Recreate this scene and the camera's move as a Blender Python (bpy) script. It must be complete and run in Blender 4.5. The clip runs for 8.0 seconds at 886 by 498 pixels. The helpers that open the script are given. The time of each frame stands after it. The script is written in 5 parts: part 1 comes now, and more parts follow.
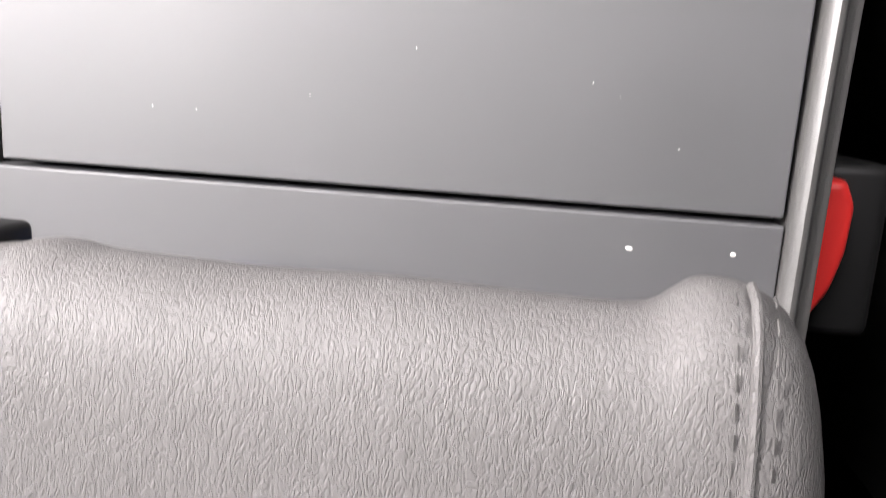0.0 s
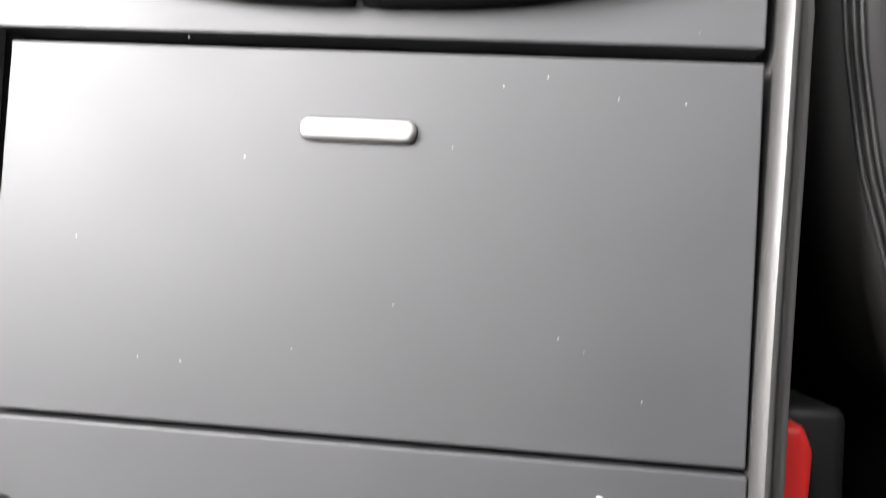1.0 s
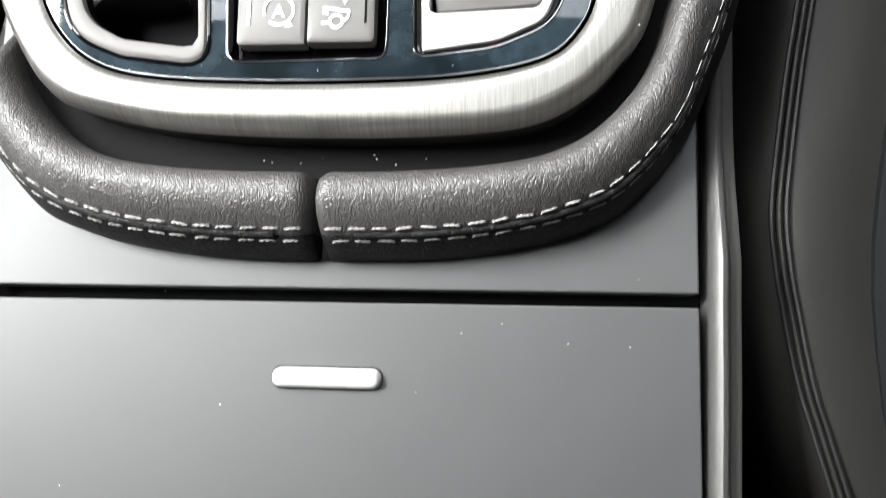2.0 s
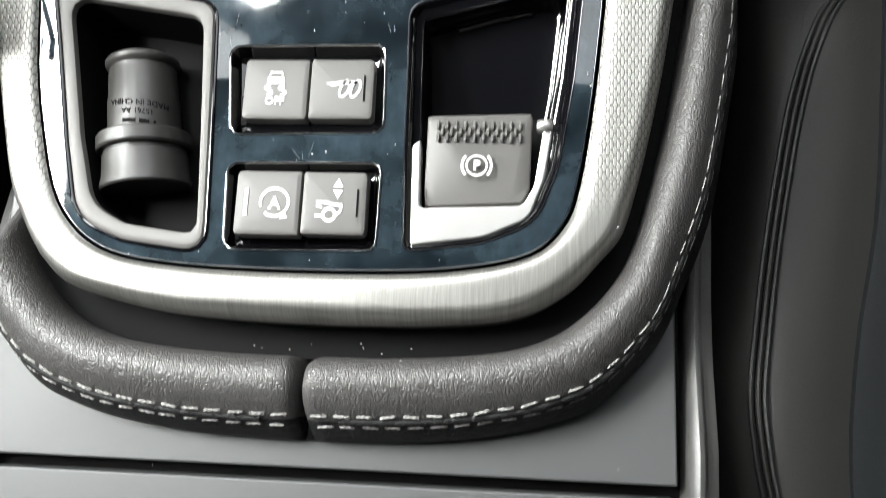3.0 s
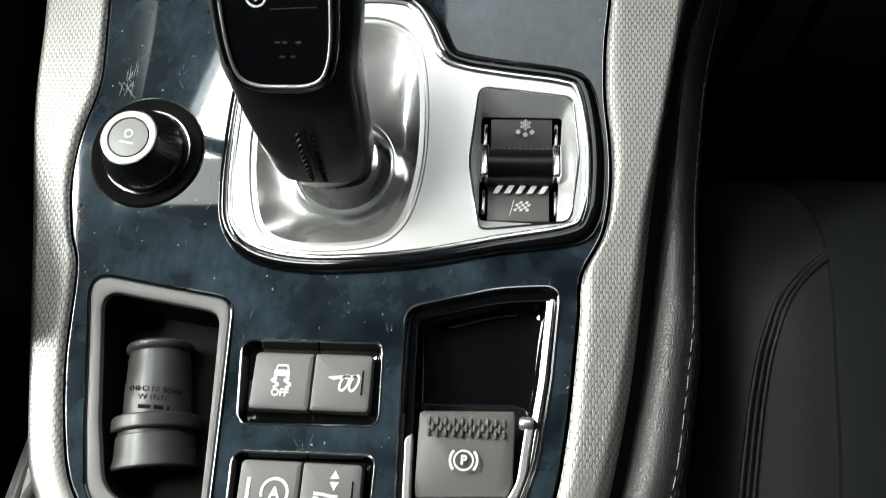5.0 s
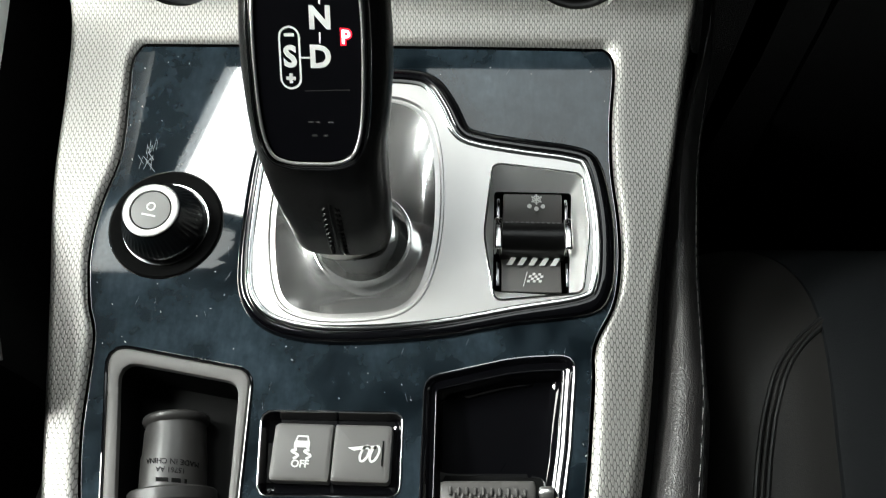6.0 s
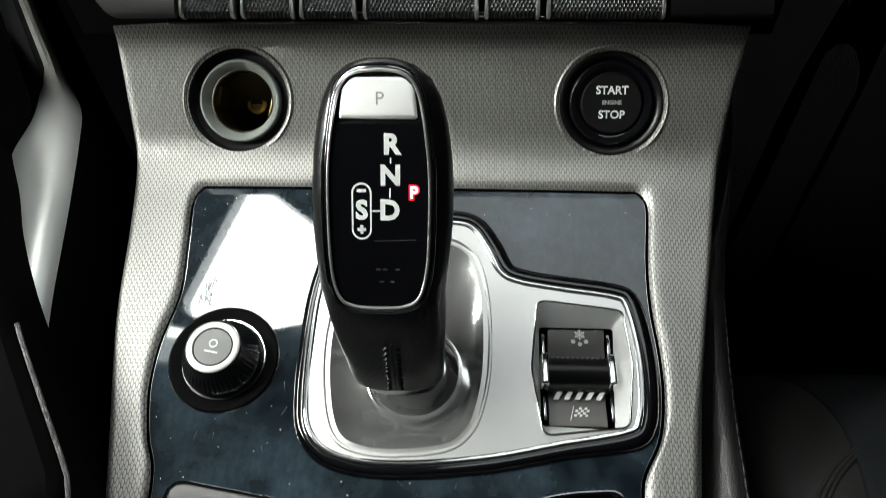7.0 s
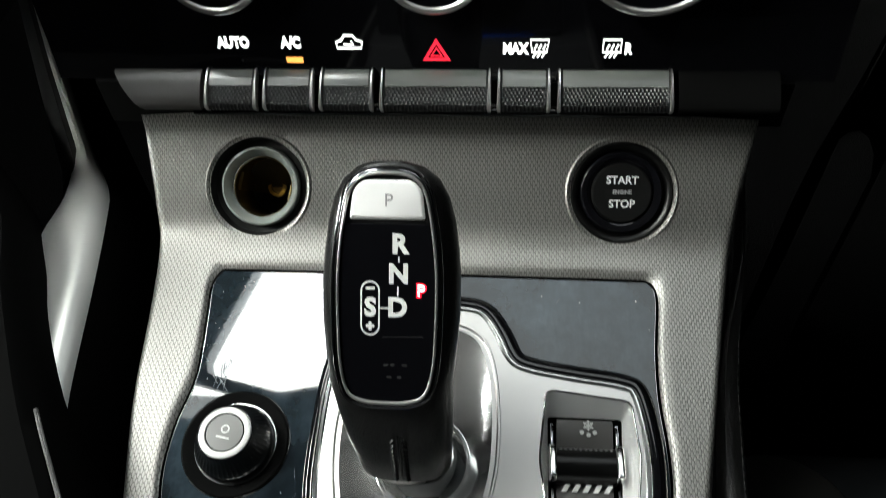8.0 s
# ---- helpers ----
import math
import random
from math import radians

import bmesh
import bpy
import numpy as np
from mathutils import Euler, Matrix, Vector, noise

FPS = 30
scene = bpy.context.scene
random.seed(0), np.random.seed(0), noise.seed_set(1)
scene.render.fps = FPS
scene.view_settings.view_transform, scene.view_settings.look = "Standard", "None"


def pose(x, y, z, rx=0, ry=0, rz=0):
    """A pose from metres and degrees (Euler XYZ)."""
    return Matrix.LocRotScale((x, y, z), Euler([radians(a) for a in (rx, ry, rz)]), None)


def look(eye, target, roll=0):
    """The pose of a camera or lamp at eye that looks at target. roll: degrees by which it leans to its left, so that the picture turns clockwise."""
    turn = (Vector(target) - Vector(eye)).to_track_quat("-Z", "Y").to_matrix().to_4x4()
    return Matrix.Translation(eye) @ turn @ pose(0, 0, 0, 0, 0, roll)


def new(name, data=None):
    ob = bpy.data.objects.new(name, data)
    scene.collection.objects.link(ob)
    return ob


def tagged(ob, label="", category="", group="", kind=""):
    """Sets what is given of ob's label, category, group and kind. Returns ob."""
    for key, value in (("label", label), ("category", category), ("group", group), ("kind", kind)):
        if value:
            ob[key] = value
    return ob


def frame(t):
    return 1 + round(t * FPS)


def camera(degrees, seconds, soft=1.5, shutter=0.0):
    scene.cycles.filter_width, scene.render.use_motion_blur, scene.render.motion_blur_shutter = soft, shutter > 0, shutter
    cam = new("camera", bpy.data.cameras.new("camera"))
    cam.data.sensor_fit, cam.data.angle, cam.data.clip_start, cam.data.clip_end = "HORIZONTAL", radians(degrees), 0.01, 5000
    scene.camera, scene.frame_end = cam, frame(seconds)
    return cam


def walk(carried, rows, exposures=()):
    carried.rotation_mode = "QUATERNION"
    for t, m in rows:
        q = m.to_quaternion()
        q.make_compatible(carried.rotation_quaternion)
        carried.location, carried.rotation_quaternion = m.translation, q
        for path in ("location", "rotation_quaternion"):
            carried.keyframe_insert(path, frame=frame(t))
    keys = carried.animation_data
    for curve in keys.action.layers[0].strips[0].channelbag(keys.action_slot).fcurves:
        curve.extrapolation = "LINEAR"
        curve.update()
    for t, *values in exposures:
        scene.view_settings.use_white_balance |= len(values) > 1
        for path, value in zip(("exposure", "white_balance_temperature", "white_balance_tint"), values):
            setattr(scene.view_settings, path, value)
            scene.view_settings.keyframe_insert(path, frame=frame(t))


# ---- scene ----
cam = camera(59.0, 8.0, 0.8, 0.4)
PATH = [
    (0.0, 0.0500, -0.2029, 0.1787, -11.48, 7.97, 3.43),
    (0.3, 0.0502, -0.1980, 0.1806, -7.99, 7.57, 3.52),
    (0.6, 0.0517, -0.1948, 0.1788, -4.50, 7.07, 3.39),
    (1.0, 0.0490, -0.1855, 0.1876, 2.24, 5.80, 3.51),
    (1.5, 0.0483, -0.1599, 0.1976, 4.69, 4.37, 2.74),
    (2.0, 0.0542, -0.1354, 0.2057, 6.59, 4.64, 1.14),
    (2.2, 0.0557, -0.1311, 0.2081, 7.53, 4.80, 1.26),
    (3.3, 0.0594, -0.0961, 0.2242, 13.44, 4.39, 2.65),
    (3.5, 0.0569, -0.0946, 0.2299, 14.48, 3.99, 2.58),
    (4.0, 0.0576, -0.0878, 0.2363, 18.18, 3.94, 2.85),
    (4.5, 0.0586, -0.0817, 0.2437, 19.95, 3.94, 3.23),
    (5.0, 0.0612, -0.0709, 0.2513, 23.89, 3.87, 3.23),
    (5.2, 0.0632, -0.0700, 0.2512, 24.67, 4.26, 3.33),
    (6.3, 0.0353, -0.0739, 0.2659, 29.40, 1.18, 1.80),
    (6.5, 0.0311, -0.0732, 0.2702, 29.70, 1.41, 1.82),
    (7.0, 0.0245, -0.0719, 0.2783, 36.42, 1.45, 1.98),
    (7.5, 0.0276, -0.0709, 0.2815, 37.66, 1.81, 2.60),
    (8.0, 0.0310, -0.0634, 0.2917, 40.23, 2.56, 3.75),
]
LIGHT = [
    (0.0, 4.38, 6700, 16), (0.6, 4.20, 6700, 14), (1.0, 4.11, 6600, 12), (1.5, 4.07, 6550, 10), (2.0, 3.94, 6500, 7), (3.5, 3.60, 6500, 4),
    (4.5, 3.18, 6500, 2), (6.5, 2.72, 6500, 1), (8.0, 2.56, 6500, 1),
]
walk(cam, [(t, pose(x, y, z, rx, ry, rz)) for t, x, y, z, rx, ry, rz in PATH], LIGHT)

# ---------------------------------------------------------------- light
world = bpy.data.worlds.new("world")
scene.world = world
world.use_nodes = True
wn = world.node_tree.nodes
sky = wn.new("ShaderNodeTexSky")
sky.sky_type = "NISHITA"
sky.sun_disc = False
sky.sun_elevation = radians(38)
sky.sun_rotation = radians(250)
sky.dust_density, sky.ozone_density = 6.0, 0.4
wn["Background"].inputs["Strength"].default_value = 0.144
pale = wn.new("ShaderNodeHueSaturation")
pale.inputs["Saturation"].default_value = 0.15
world.node_tree.links.new(sky.outputs["Color"], pale.inputs["Color"])
world.node_tree.links.new(pale.outputs["Color"], wn["Background"].inputs["Color"])


def area_lamp(name, where, target, w, h, power, colour=(1, 1, 1)):
    data = bpy.data.lights.new(name, "AREA")
    data.shape, data.size, data.size_y = "RECTANGLE", w, h
    data.energy, data.color = power, colour
    ob = new(name, data)
    ob.matrix_world = look(where, target)
    return ob


# two lamps over made-up roof openings, set for panel reflections and driver-side brightness
area_lamp("overhead_patch_light", (-0.277, 0.348, 0.757), (-0.277, 0.348, 0), 0.24, 0.235, 0.6)
area_lamp("left_fill_light", (-0.645, 0.20, 0.757), (-0.645, 0.20, 0), 0.24, 0.50, 2.3)
# lamp in an added, unseen door window opening, aimed to brighten the knee panel
area_lamp("knee_fill_light", (-0.800, 0.07, 0.36), (-0.19, 0.24, 0.02), 0.20, 0.20, 0.27)
# fill lamp over an unseen opening standing for the windscreen, ahead of the dashboard
area_lamp("windscreen_light", (0.0, 0.72, 0.757), (0.0, 0.10, 0.0), 0.80, 0.22, 0.5)

# ---------------------------------------------------------------- materials


def principled(name, colour, rough=0.5, metal=0.0, coat=0.0, spec=0.5):
    m = bpy.data.materials.new(name)
    m.use_nodes = True
    b = m.node_tree.nodes["Principled BSDF"]
    b.inputs["Base Color"].default_value = (*colour, 1)
    b.inputs["Roughness"].default_value = rough
    b.inputs["Metallic"].default_value = metal
    b.inputs["Coat Weight"].default_value = coat
    b.inputs["Coat Roughness"].default_value = 0.03
    b.inputs["Specular IOR Level"].default_value = spec
    return m


def nodes_of(m):
    return m.node_tree.nodes, m.node_tree.links, m.node_tree.nodes["Principled BSDF"]


def coords(m, scale=(1, 1, 1), kind="Object"):
    n, l, b = nodes_of(m)
    tc = n.new("ShaderNodeTexCoord")
    mp = n.new("ShaderNodeMapping")
    mp.inputs["Scale"].default_value = scale
    l.new(tc.outputs[kind], mp.inputs["Vector"])
    return mp.outputs["Vector"]


def noise_of(m, vec, scale, detail=4, rough=0.55):
    n, l, b = nodes_of(m)
    t = n.new("ShaderNodeTexNoise")
    t.inputs["Scale"].default_value, t.inputs["Detail"].default_value = scale, detail
    t.inputs["Roughness"].default_value = rough
    l.new(vec, t.inputs["Vector"])
    return t.outputs["Fac"]


def ramp(m, fac, lo, hi, a=0.0, b=1.0):
    n, l, _ = nodes_of(m)
    r = n.new("ShaderNodeMapRange")
    r.inputs["From Min"].default_value, r.inputs["From Max"].default_value = lo, hi
    r.inputs["To Min"].default_value, r.inputs["To Max"].default_value = a, b
    l.new(fac, r.inputs["Value"])
    return r.outputs["Result"]


def mix_colour(m, fac, c1, c2):
    n, l, b = nodes_of(m)
    x = n.new("ShaderNodeMix")
    x.data_type = "RGBA"
    x.inputs[6].default_value, x.inputs[7].default_value = (*c1, 1), (*c2, 1)
    l.new(fac, x.inputs[0])
    l.new(x.outputs[2], b.inputs["Base Color"])
    return x.outputs[2]


def bump(m, height, strength, distance, after=None):
    n, l, b = nodes_of(m)
    k = n.new("ShaderNodeBump")
    k.inputs["Strength"].default_value, k.inputs["Distance"].default_value = strength, distance
    l.new(height, k.inputs["Height"])
    if after:
        l.new(after, k.inputs["Normal"])
    l.new(k.outputs["Normal"], b.inputs["Normal"])
    return k.outputs["Normal"]


def maths(m, op, a, b=None):
    n, l, _ = nodes_of(m)
    x = n.new("ShaderNodeMath")
    x.operation = op
    for slot, v in ((0, a), (1, b)):
        if v is None:
            continue
        if isinstance(v, (int, float)):
            x.inputs[slot].default_value = v
        else:
            l.new(v, x.inputs[slot])
    return x.outputs[0]


def vmath(m, op, a, b=None):
    n, l, _ = nodes_of(m)
    x = n.new("ShaderNodeVectorMath")
    x.operation = op
    for slot, v in ((0, a), (1, b)):
        if v is None:
            continue
        if isinstance(v, tuple):
            x.inputs[slot].default_value = v
        else:
            l.new(v, x.inputs[slot])
    return x.outputs["Value"] if op in ("LENGTH", "DISTANCE") else x.outputs["Vector"]


def leather(name, colour, rough=0.42, scale=900.0, stretch=(1.0, 0.55, 1.0), depth=0.00035, spec=0.5):
    """Grained hide: short creases that run together, over fine pores."""
    m = principled(name, colour, rough, spec=spec)
    n, l, b = nodes_of(m)
    v = coords(m, stretch)
    drift = n.new("ShaderNodeTexNoise")
    drift.inputs["Scale"].default_value = scale * 0.16
    l.new(v, drift.inputs["Vector"])
    bent = vmath(m, "ADD", v, vmath(m, "MULTIPLY", drift.outputs["Color"], (0.0022, 0.0022, 0.0022)))
    wave = noise_of(m, bent, scale * 0.62, 1.5, 0.5)
    crease = ramp(m, maths(m, "ABSOLUTE", maths(m, "SUBTRACT", wave, 0.5)), 0.0, 0.11)
    swell = ramp(m, noise_of(m, bent, scale * 0.36, 2), 0.3, 0.7)
    fine = noise_of(m, v, scale * 2.2, 3)
    relief = maths(m, "ADD", maths(m, "ADD", maths(m, "MULTIPLY", crease, 0.7), maths(m, "MULTIPLY", swell, 0.6)), maths(m, "MULTIPLY", fine, 0.2))
    bump(m, relief, 0.6, depth)
    blot = noise_of(m, coords(m), 18, 3)
    mix_colour(m, blot, tuple(c * 0.85 for c in colour), tuple(c * 1.2 for c in colour))
    l.new(ramp(m, fine, 0.3, 0.7, rough - 0.06, rough + 0.08), b.inputs["Roughness"])
    return m


def satin(name, colour, rough, metal=0.0, grain=2500.0, amount=0.12, depth=0.00005, blot=0.12, spec=0.5):
    """Moulded plastic or painted metal with a fine eroded grain."""
    m = principled(name, colour, rough, metal, 0.0, spec)
    n, l, b = nodes_of(m)
    v = coords(m)
    g = noise_of(m, v, grain, 2)
    s = noise_of(m, v, 22, 4)
    bump(m, g, amount, depth)
    mix_colour(m, s, tuple(c * (1 - blot) for c in colour), tuple(c * (1 + blot) for c in colour))
    l.new(ramp(m, s, 0.3, 0.7, rough - 0.03, rough + 0.03), b.inputs["Roughness"])
    return m


def hex_silver(name, colour):
    """Silver paint over a moulded honeycomb of tall narrow cells."""
    m = principled(name, colour, 0.40, 0.82)
    n, l, b = nodes_of(m)
    hx = n.new("ShaderNodeSeparateXYZ")
    l.new(coords(m), hx.inputs[0])
    across = hx.outputs[0]
    along = maths(m, "ADD", hx.outputs[1], maths(m, "MULTIPLY", hx.outputs[2], 0.4))
    wide, tall = 0.0010, 0.0034
    squeeze = 1.1547 * wide / tall

    def cells(sx, sy):
        p = maths(m, "ABSOLUTE", maths(m, "SUBTRACT", maths(m, "MODULO", maths(m, "ADD", across, 0.46 + sx), 2 * wide), wide))
        q = maths(m, "ABSOLUTE", maths(m, "SUBTRACT", maths(m, "MODULO", maths(m, "ADD", along, 0.49 + sy), tall), tall / 2))
        q = maths(m, "MULTIPLY", q, squeeze)
        return maths(m, "MAXIMUM", q, maths(m, "ADD", maths(m, "MULTIPLY", p, 0.866), maths(m, "MULTIPLY", q, 0.5)))

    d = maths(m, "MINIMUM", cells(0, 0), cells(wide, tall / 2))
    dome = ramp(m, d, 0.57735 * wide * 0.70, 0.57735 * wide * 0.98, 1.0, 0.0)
    # the honeycomb gives way to fine streaks round the back of the panel
    plain = ramp(m, maths(m, "ADD", hx.outputs[1], maths(m, "MULTIPLY", maths(m, "ABSOLUTE", across), -0.25)), -0.070, -0.054, 1.0, 0.0)
    streak = ramp(m, noise_of(m, coords(m, (1500, 60, 1)), 1.0, 3), 0.25, 0.75, 0.42, 0.92)
    relief = n.new("ShaderNodeMix")
    l.new(plain, relief.inputs[0])
    l.new(dome, relief.inputs[2])
    l.new(streak, relief.inputs[3])
    dome = relief.outputs[0]
    bump(m, dome, 0.34, 0.00016)
    wear = noise_of(m, coords(m), 30, 4)
    # Groove darkness is put into the colour too: silver falls to a quarter.
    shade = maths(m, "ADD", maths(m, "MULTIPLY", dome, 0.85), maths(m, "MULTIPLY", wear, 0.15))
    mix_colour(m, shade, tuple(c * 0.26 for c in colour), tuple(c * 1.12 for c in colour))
    l.new(ramp(m, wear, 0.3, 0.7, 0.38, 0.42), b.inputs["Roughness"])
    return m


def gloss_black(name):
    m = principled(name, (0.004, 0.005, 0.007), 0.06, 0, 0.6)
    n, l, b = nodes_of(m)
    v = coords(m)
    cloud = ramp(m, noise_of(m, v, 24, 5, 0.65), 0.40, 0.76)
    smear = ramp(m, noise_of(m, coords(m, (1.0, 0.35, 1.0)), 420, 3), 0.35, 0.75, 0.75, 1.15)
    film = maths(m, "MULTIPLY", cloud, smear)
    mix_colour(m, film, (0.0040, 0.0075, 0.0105), (0.050, 0.074, 0.094))
    l.new(ramp(m, film, 0, 1, 0.02, 0.06), b.inputs["Roughness"])
    return m


def glowing(name, colour, strength):
    m = principled(name, colour, 0.5)
    b = m.node_tree.nodes["Principled BSDF"]
    b.inputs["Emission Color"].default_value = (*colour, 1)
    b.inputs["Emission Strength"].default_value = strength
    return m


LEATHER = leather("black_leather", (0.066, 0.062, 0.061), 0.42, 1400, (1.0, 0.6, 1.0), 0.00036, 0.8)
# Darker copy of the bolster leather: shade below the seam is in the colour.
SHADED_LEATHER = leather("shaded_skirt_leather", (0.010, 0.010, 0.010), 0.5, 1000, (1.0, 0.5, 1.0), 0.0003, 0.3)
GRIP_LEATHER = leather("smooth_grip_leather", (0.008, 0.008, 0.008), 0.30, 1500, (1, 1, 1), 0.00003, 0.5)
KNOB_BLACK = satin("glossy_black_grip", (0.004, 0.004, 0.004), 0.30, spec=0.35)
SEAT_LEATHER = leather("seat_leather", (0.0135, 0.0128, 0.0120), 0.56, 1500, (1, 1, 1), 0.00005, 0.38)
SEAT_DARK = leather("dark_seat_leather", (0.007, 0.008, 0.009), 0.7, 1500, (1, 1, 1), 0.0001, 0.15)
ARM_LEATHER = leather("armrest_leather", (0.125, 0.120, 0.117), 0.55, 1900, (1.0, 0.45, 0.7), 0.00029, 0.42)
DECK = satin("satin_grey_plastic", (0.054, 0.054, 0.056), 0.57, spec=1.0)
SOFT_BLACK = satin("soft_black_plastic", (0.010, 0.010, 0.010), 0.5, spec=0.3)
SOFT_GREY = satin("soft_dark_grey", (0.022, 0.022, 0.022), 0.5)
CABIN_BLACK = satin("black_cabin_lining", (0.006, 0.006, 0.006), 0.9, spec=0.05)
RAIL = satin("grained_rail_plastic", (0.085, 0.083, 0.080), 0.46, 0, 1400, 0.4, 0.0002, spec=1.0)
KEY_GREY = satin("grey_key_plastic", (0.112, 0.107, 0.103), 0.45, 0, 3000)
BIN_GREY = satin("grey_rubber_trim", (0.16, 0.153, 0.148), 0.55, 0, 2200)
RUBBER = satin("dark_rubber", (0.045, 0.043, 0.042), 0.38, 0, 1500, 0.2)
SILVER_HEX = hex_silver("honeycomb_silver", (0.365, 0.356, 0.336))
SILVER_PLAIN = satin("silver_paint", (0.74, 0.73, 0.71), 0.36, 0.2)
PARK_SILVER = satin("bright_silver_paint", (0.86, 0.86, 0.85), 0.40)
CAP_GREY = satin("pale_grey_cap", (0.20, 0.197, 0.193), 0.38)
UNDER_BROWN = satin("dark_brown_underside", (0.018, 0.016, 0.014), 0.5, 0, 1800, 0.3)
SLEEVE = satin("pale_translucent_plastic", (0.36, 0.39, 0.36), 0.25)
KNEE_SILVER = satin("silver_knee_paint", (0.72, 0.72, 0.70), 0.34, 0.35)
PIPING = leather("seat_piping_leather", (0.012, 0.012, 0.012), 0.5, 1500, (1, 1, 1), 0.0001, 0.4)
# Near-black for surfaces that lie in shade; their darkness is in the colour.
SHADE_BLACK = satin("shade_black", (0.004, 0.004, 0.004), 0.95, 0, 900, 0.5, spec=0.03)
ARM_SEAM = satin("dark_seam_thread", (0.075, 0.072, 0.07), 0.6)
ALUMINIUM = satin("satin_aluminium", (0.68, 0.665, 0.65), 0.32, 0.9, 3500, 0.10)
DISH = satin("polished_dish", (0.90, 0.90, 0.89), 0.12, 0.90, 300, 0.10, 0.0002)
RECESS_METAL = satin("bright_recess_metal", (0.88, 0.88, 0.87), 0.40, 0.45, 2500, 0.08)
CHROME = principled("chrome", (0.75, 0.75, 0.74), 0.13, 1.0)
DARK_CHROME = principled("dark_chrome", (0.32, 0.32, 0.33), 0.12, 1.0)
BEZEL_BLACK = principled("smooth_black_bezel", (0.003, 0.003, 0.003), 0.5, spec=0.02)
GLOSS = gloss_black("piano_black")
GLOSS_CLEAN = principled("clean_piano_black", (0.003, 0.003, 0.004), 0.05, 0, 0.5)
DEEP_BLACK = principled("deep_black", (0.004, 0.004, 0.004), 0.7, spec=0.1)
THREAD = satin("grey_thread", (0.34, 0.33, 0.32), 0.7, 0, 4000, 0.6, 0.0002, 0.3)
PRINT = principled("white_print", (0.80, 0.80, 0.78), 0.5)
PRINT_DIM = principled("grey_print", (0.30, 0.30, 0.30), 0.5)
PRINT_FAINT = principled("faint_print", (0.03, 0.03, 0.03), 0.5)
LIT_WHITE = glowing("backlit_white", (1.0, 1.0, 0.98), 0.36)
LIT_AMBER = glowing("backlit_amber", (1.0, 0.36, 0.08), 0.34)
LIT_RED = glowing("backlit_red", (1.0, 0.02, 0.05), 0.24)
RED_RIM = glowing("red_glow", (1.0, 0.0, 0.02), 0.2)
RED_PLASTIC = satin("red_plastic", (0.75, 0.035, 0.03), 0.38)
BLUE_FILM = principled("blue_film", (0.0, 0.085, 0.62), 0.5, spec=0.15)
CARPET = satin("black_carpet", (0.006, 0.006, 0.006), 0.9, 0, 500, 0.9, 0.002, spec=0.03)
HEADLINER = satin("pale_grey_headliner", (0.46, 0.47, 0.49), 0.9, 0, 900, 0.4)
BRASS = principled("dull_brass", (0.42, 0.31, 0.13), 0.30, 1.0)
DUST = principled("pale_dust", (0.75, 0.73, 0.70), 0.8)
SCUFF = principled("faint_scuff", (0.12, 0.14, 0.16), 0.35)

# ---------------------------------------------------------------- shape helpers


def thing(name, label, category, group="", kind="", at=(0, 0, 0)):
    ob = new(name)
    ob.location = at
    ob.empty_display_size = 0.01
    return tagged(ob, label, category, group, kind)


def part(name, bm, material, parent=None, label="", smooth=True, sharp=38):
    me = bpy.data.meshes.new(name)
    bmesh.ops.recalc_face_normals(bm, faces=bm.faces)
    if smooth:
        for f in bm.faces:
            f.smooth = True
        for e in bm.edges:
            if len(e.link_faces) == 2 and e.calc_face_angle(0) > radians(sharp):
                e.smooth = False
    bm.to_mesh(me)
    bm.free()
    me.materials.append(material)
    ob = new(name, me)
    if parent is not None:
        ob.parent = parent
        if parent.parent is None:
            ob.matrix_parent_inverse = Matrix.Translation(-parent.location)
    if label:
        ob["label"] = label
    return ob


def profile(y):
    """Height of the console's upper surface along its length: flat, a gentle climb, then the sweep up to the dash."""
    ys = (-1, -0.075, -0.065, -0.03, 0.0, 0.012, 0.027, 0.045, 0.06, 0.10, 0.148, 0.158, 0.166, 0.198, 0.202, 0.204)
    zs = (-0.0024, -0.0024, -0.0023, -0.0009, 0.0012, 0.0023, 0.0040, 0.0062, 0.0082, 0.0146, 0.0222, 0.0246, 0.0280, 0.0590, 0.068, 0.085)
    if y > 0.13:
        return float(np.interp(y, ys, zs))
    near = [float(np.interp(y + d, ys, zs)) for d in (-0.010, -0.005, 0.0, 0.005, 0.010)]
    return 0.12 * (near[0] + near[4]) + 0.24 * (near[1] + near[3]) + 0.28 * near[2]


def curve(points, closed=True, n=120):
    """A smooth line through a few design points, resampled evenly."""
    p = [np.array(q, float) for q in points]
    k = len(p)
    out = []
    for i in range(k if closed else k - 1):
        a, b, c, d = (p[(i + j) % k] if closed else p[min(max(i + j, 0), k - 1)] for j in (-1, 0, 1, 2))
        for s in np.linspace(0, 1, 16, endpoint=False):
            out.append(0.5 * (2 * b + (c - a) * s + (2 * a - 5 * b + 4 * c - d) * s**2 + (3 * b - a - 3 * c + d) * s**3))
    out.append(p[0] if closed else p[-1])
    return resample(out, n, closed)


def resample(line, n, closed=True):
    line = np.array(line, float)
    if closed and np.linalg.norm(line[0] - line[-1]) > 1e-9:
        line = np.vstack([line, line[:1]])
    run = np.r_[0, np.cumsum(np.linalg.norm(np.diff(line, axis=0), axis=1))]
    t = np.linspace(0, run[-1], n, endpoint=not closed)
    return np.stack([np.interp(t, run, line[:, i]) for i in range(line.shape[1])], 1)


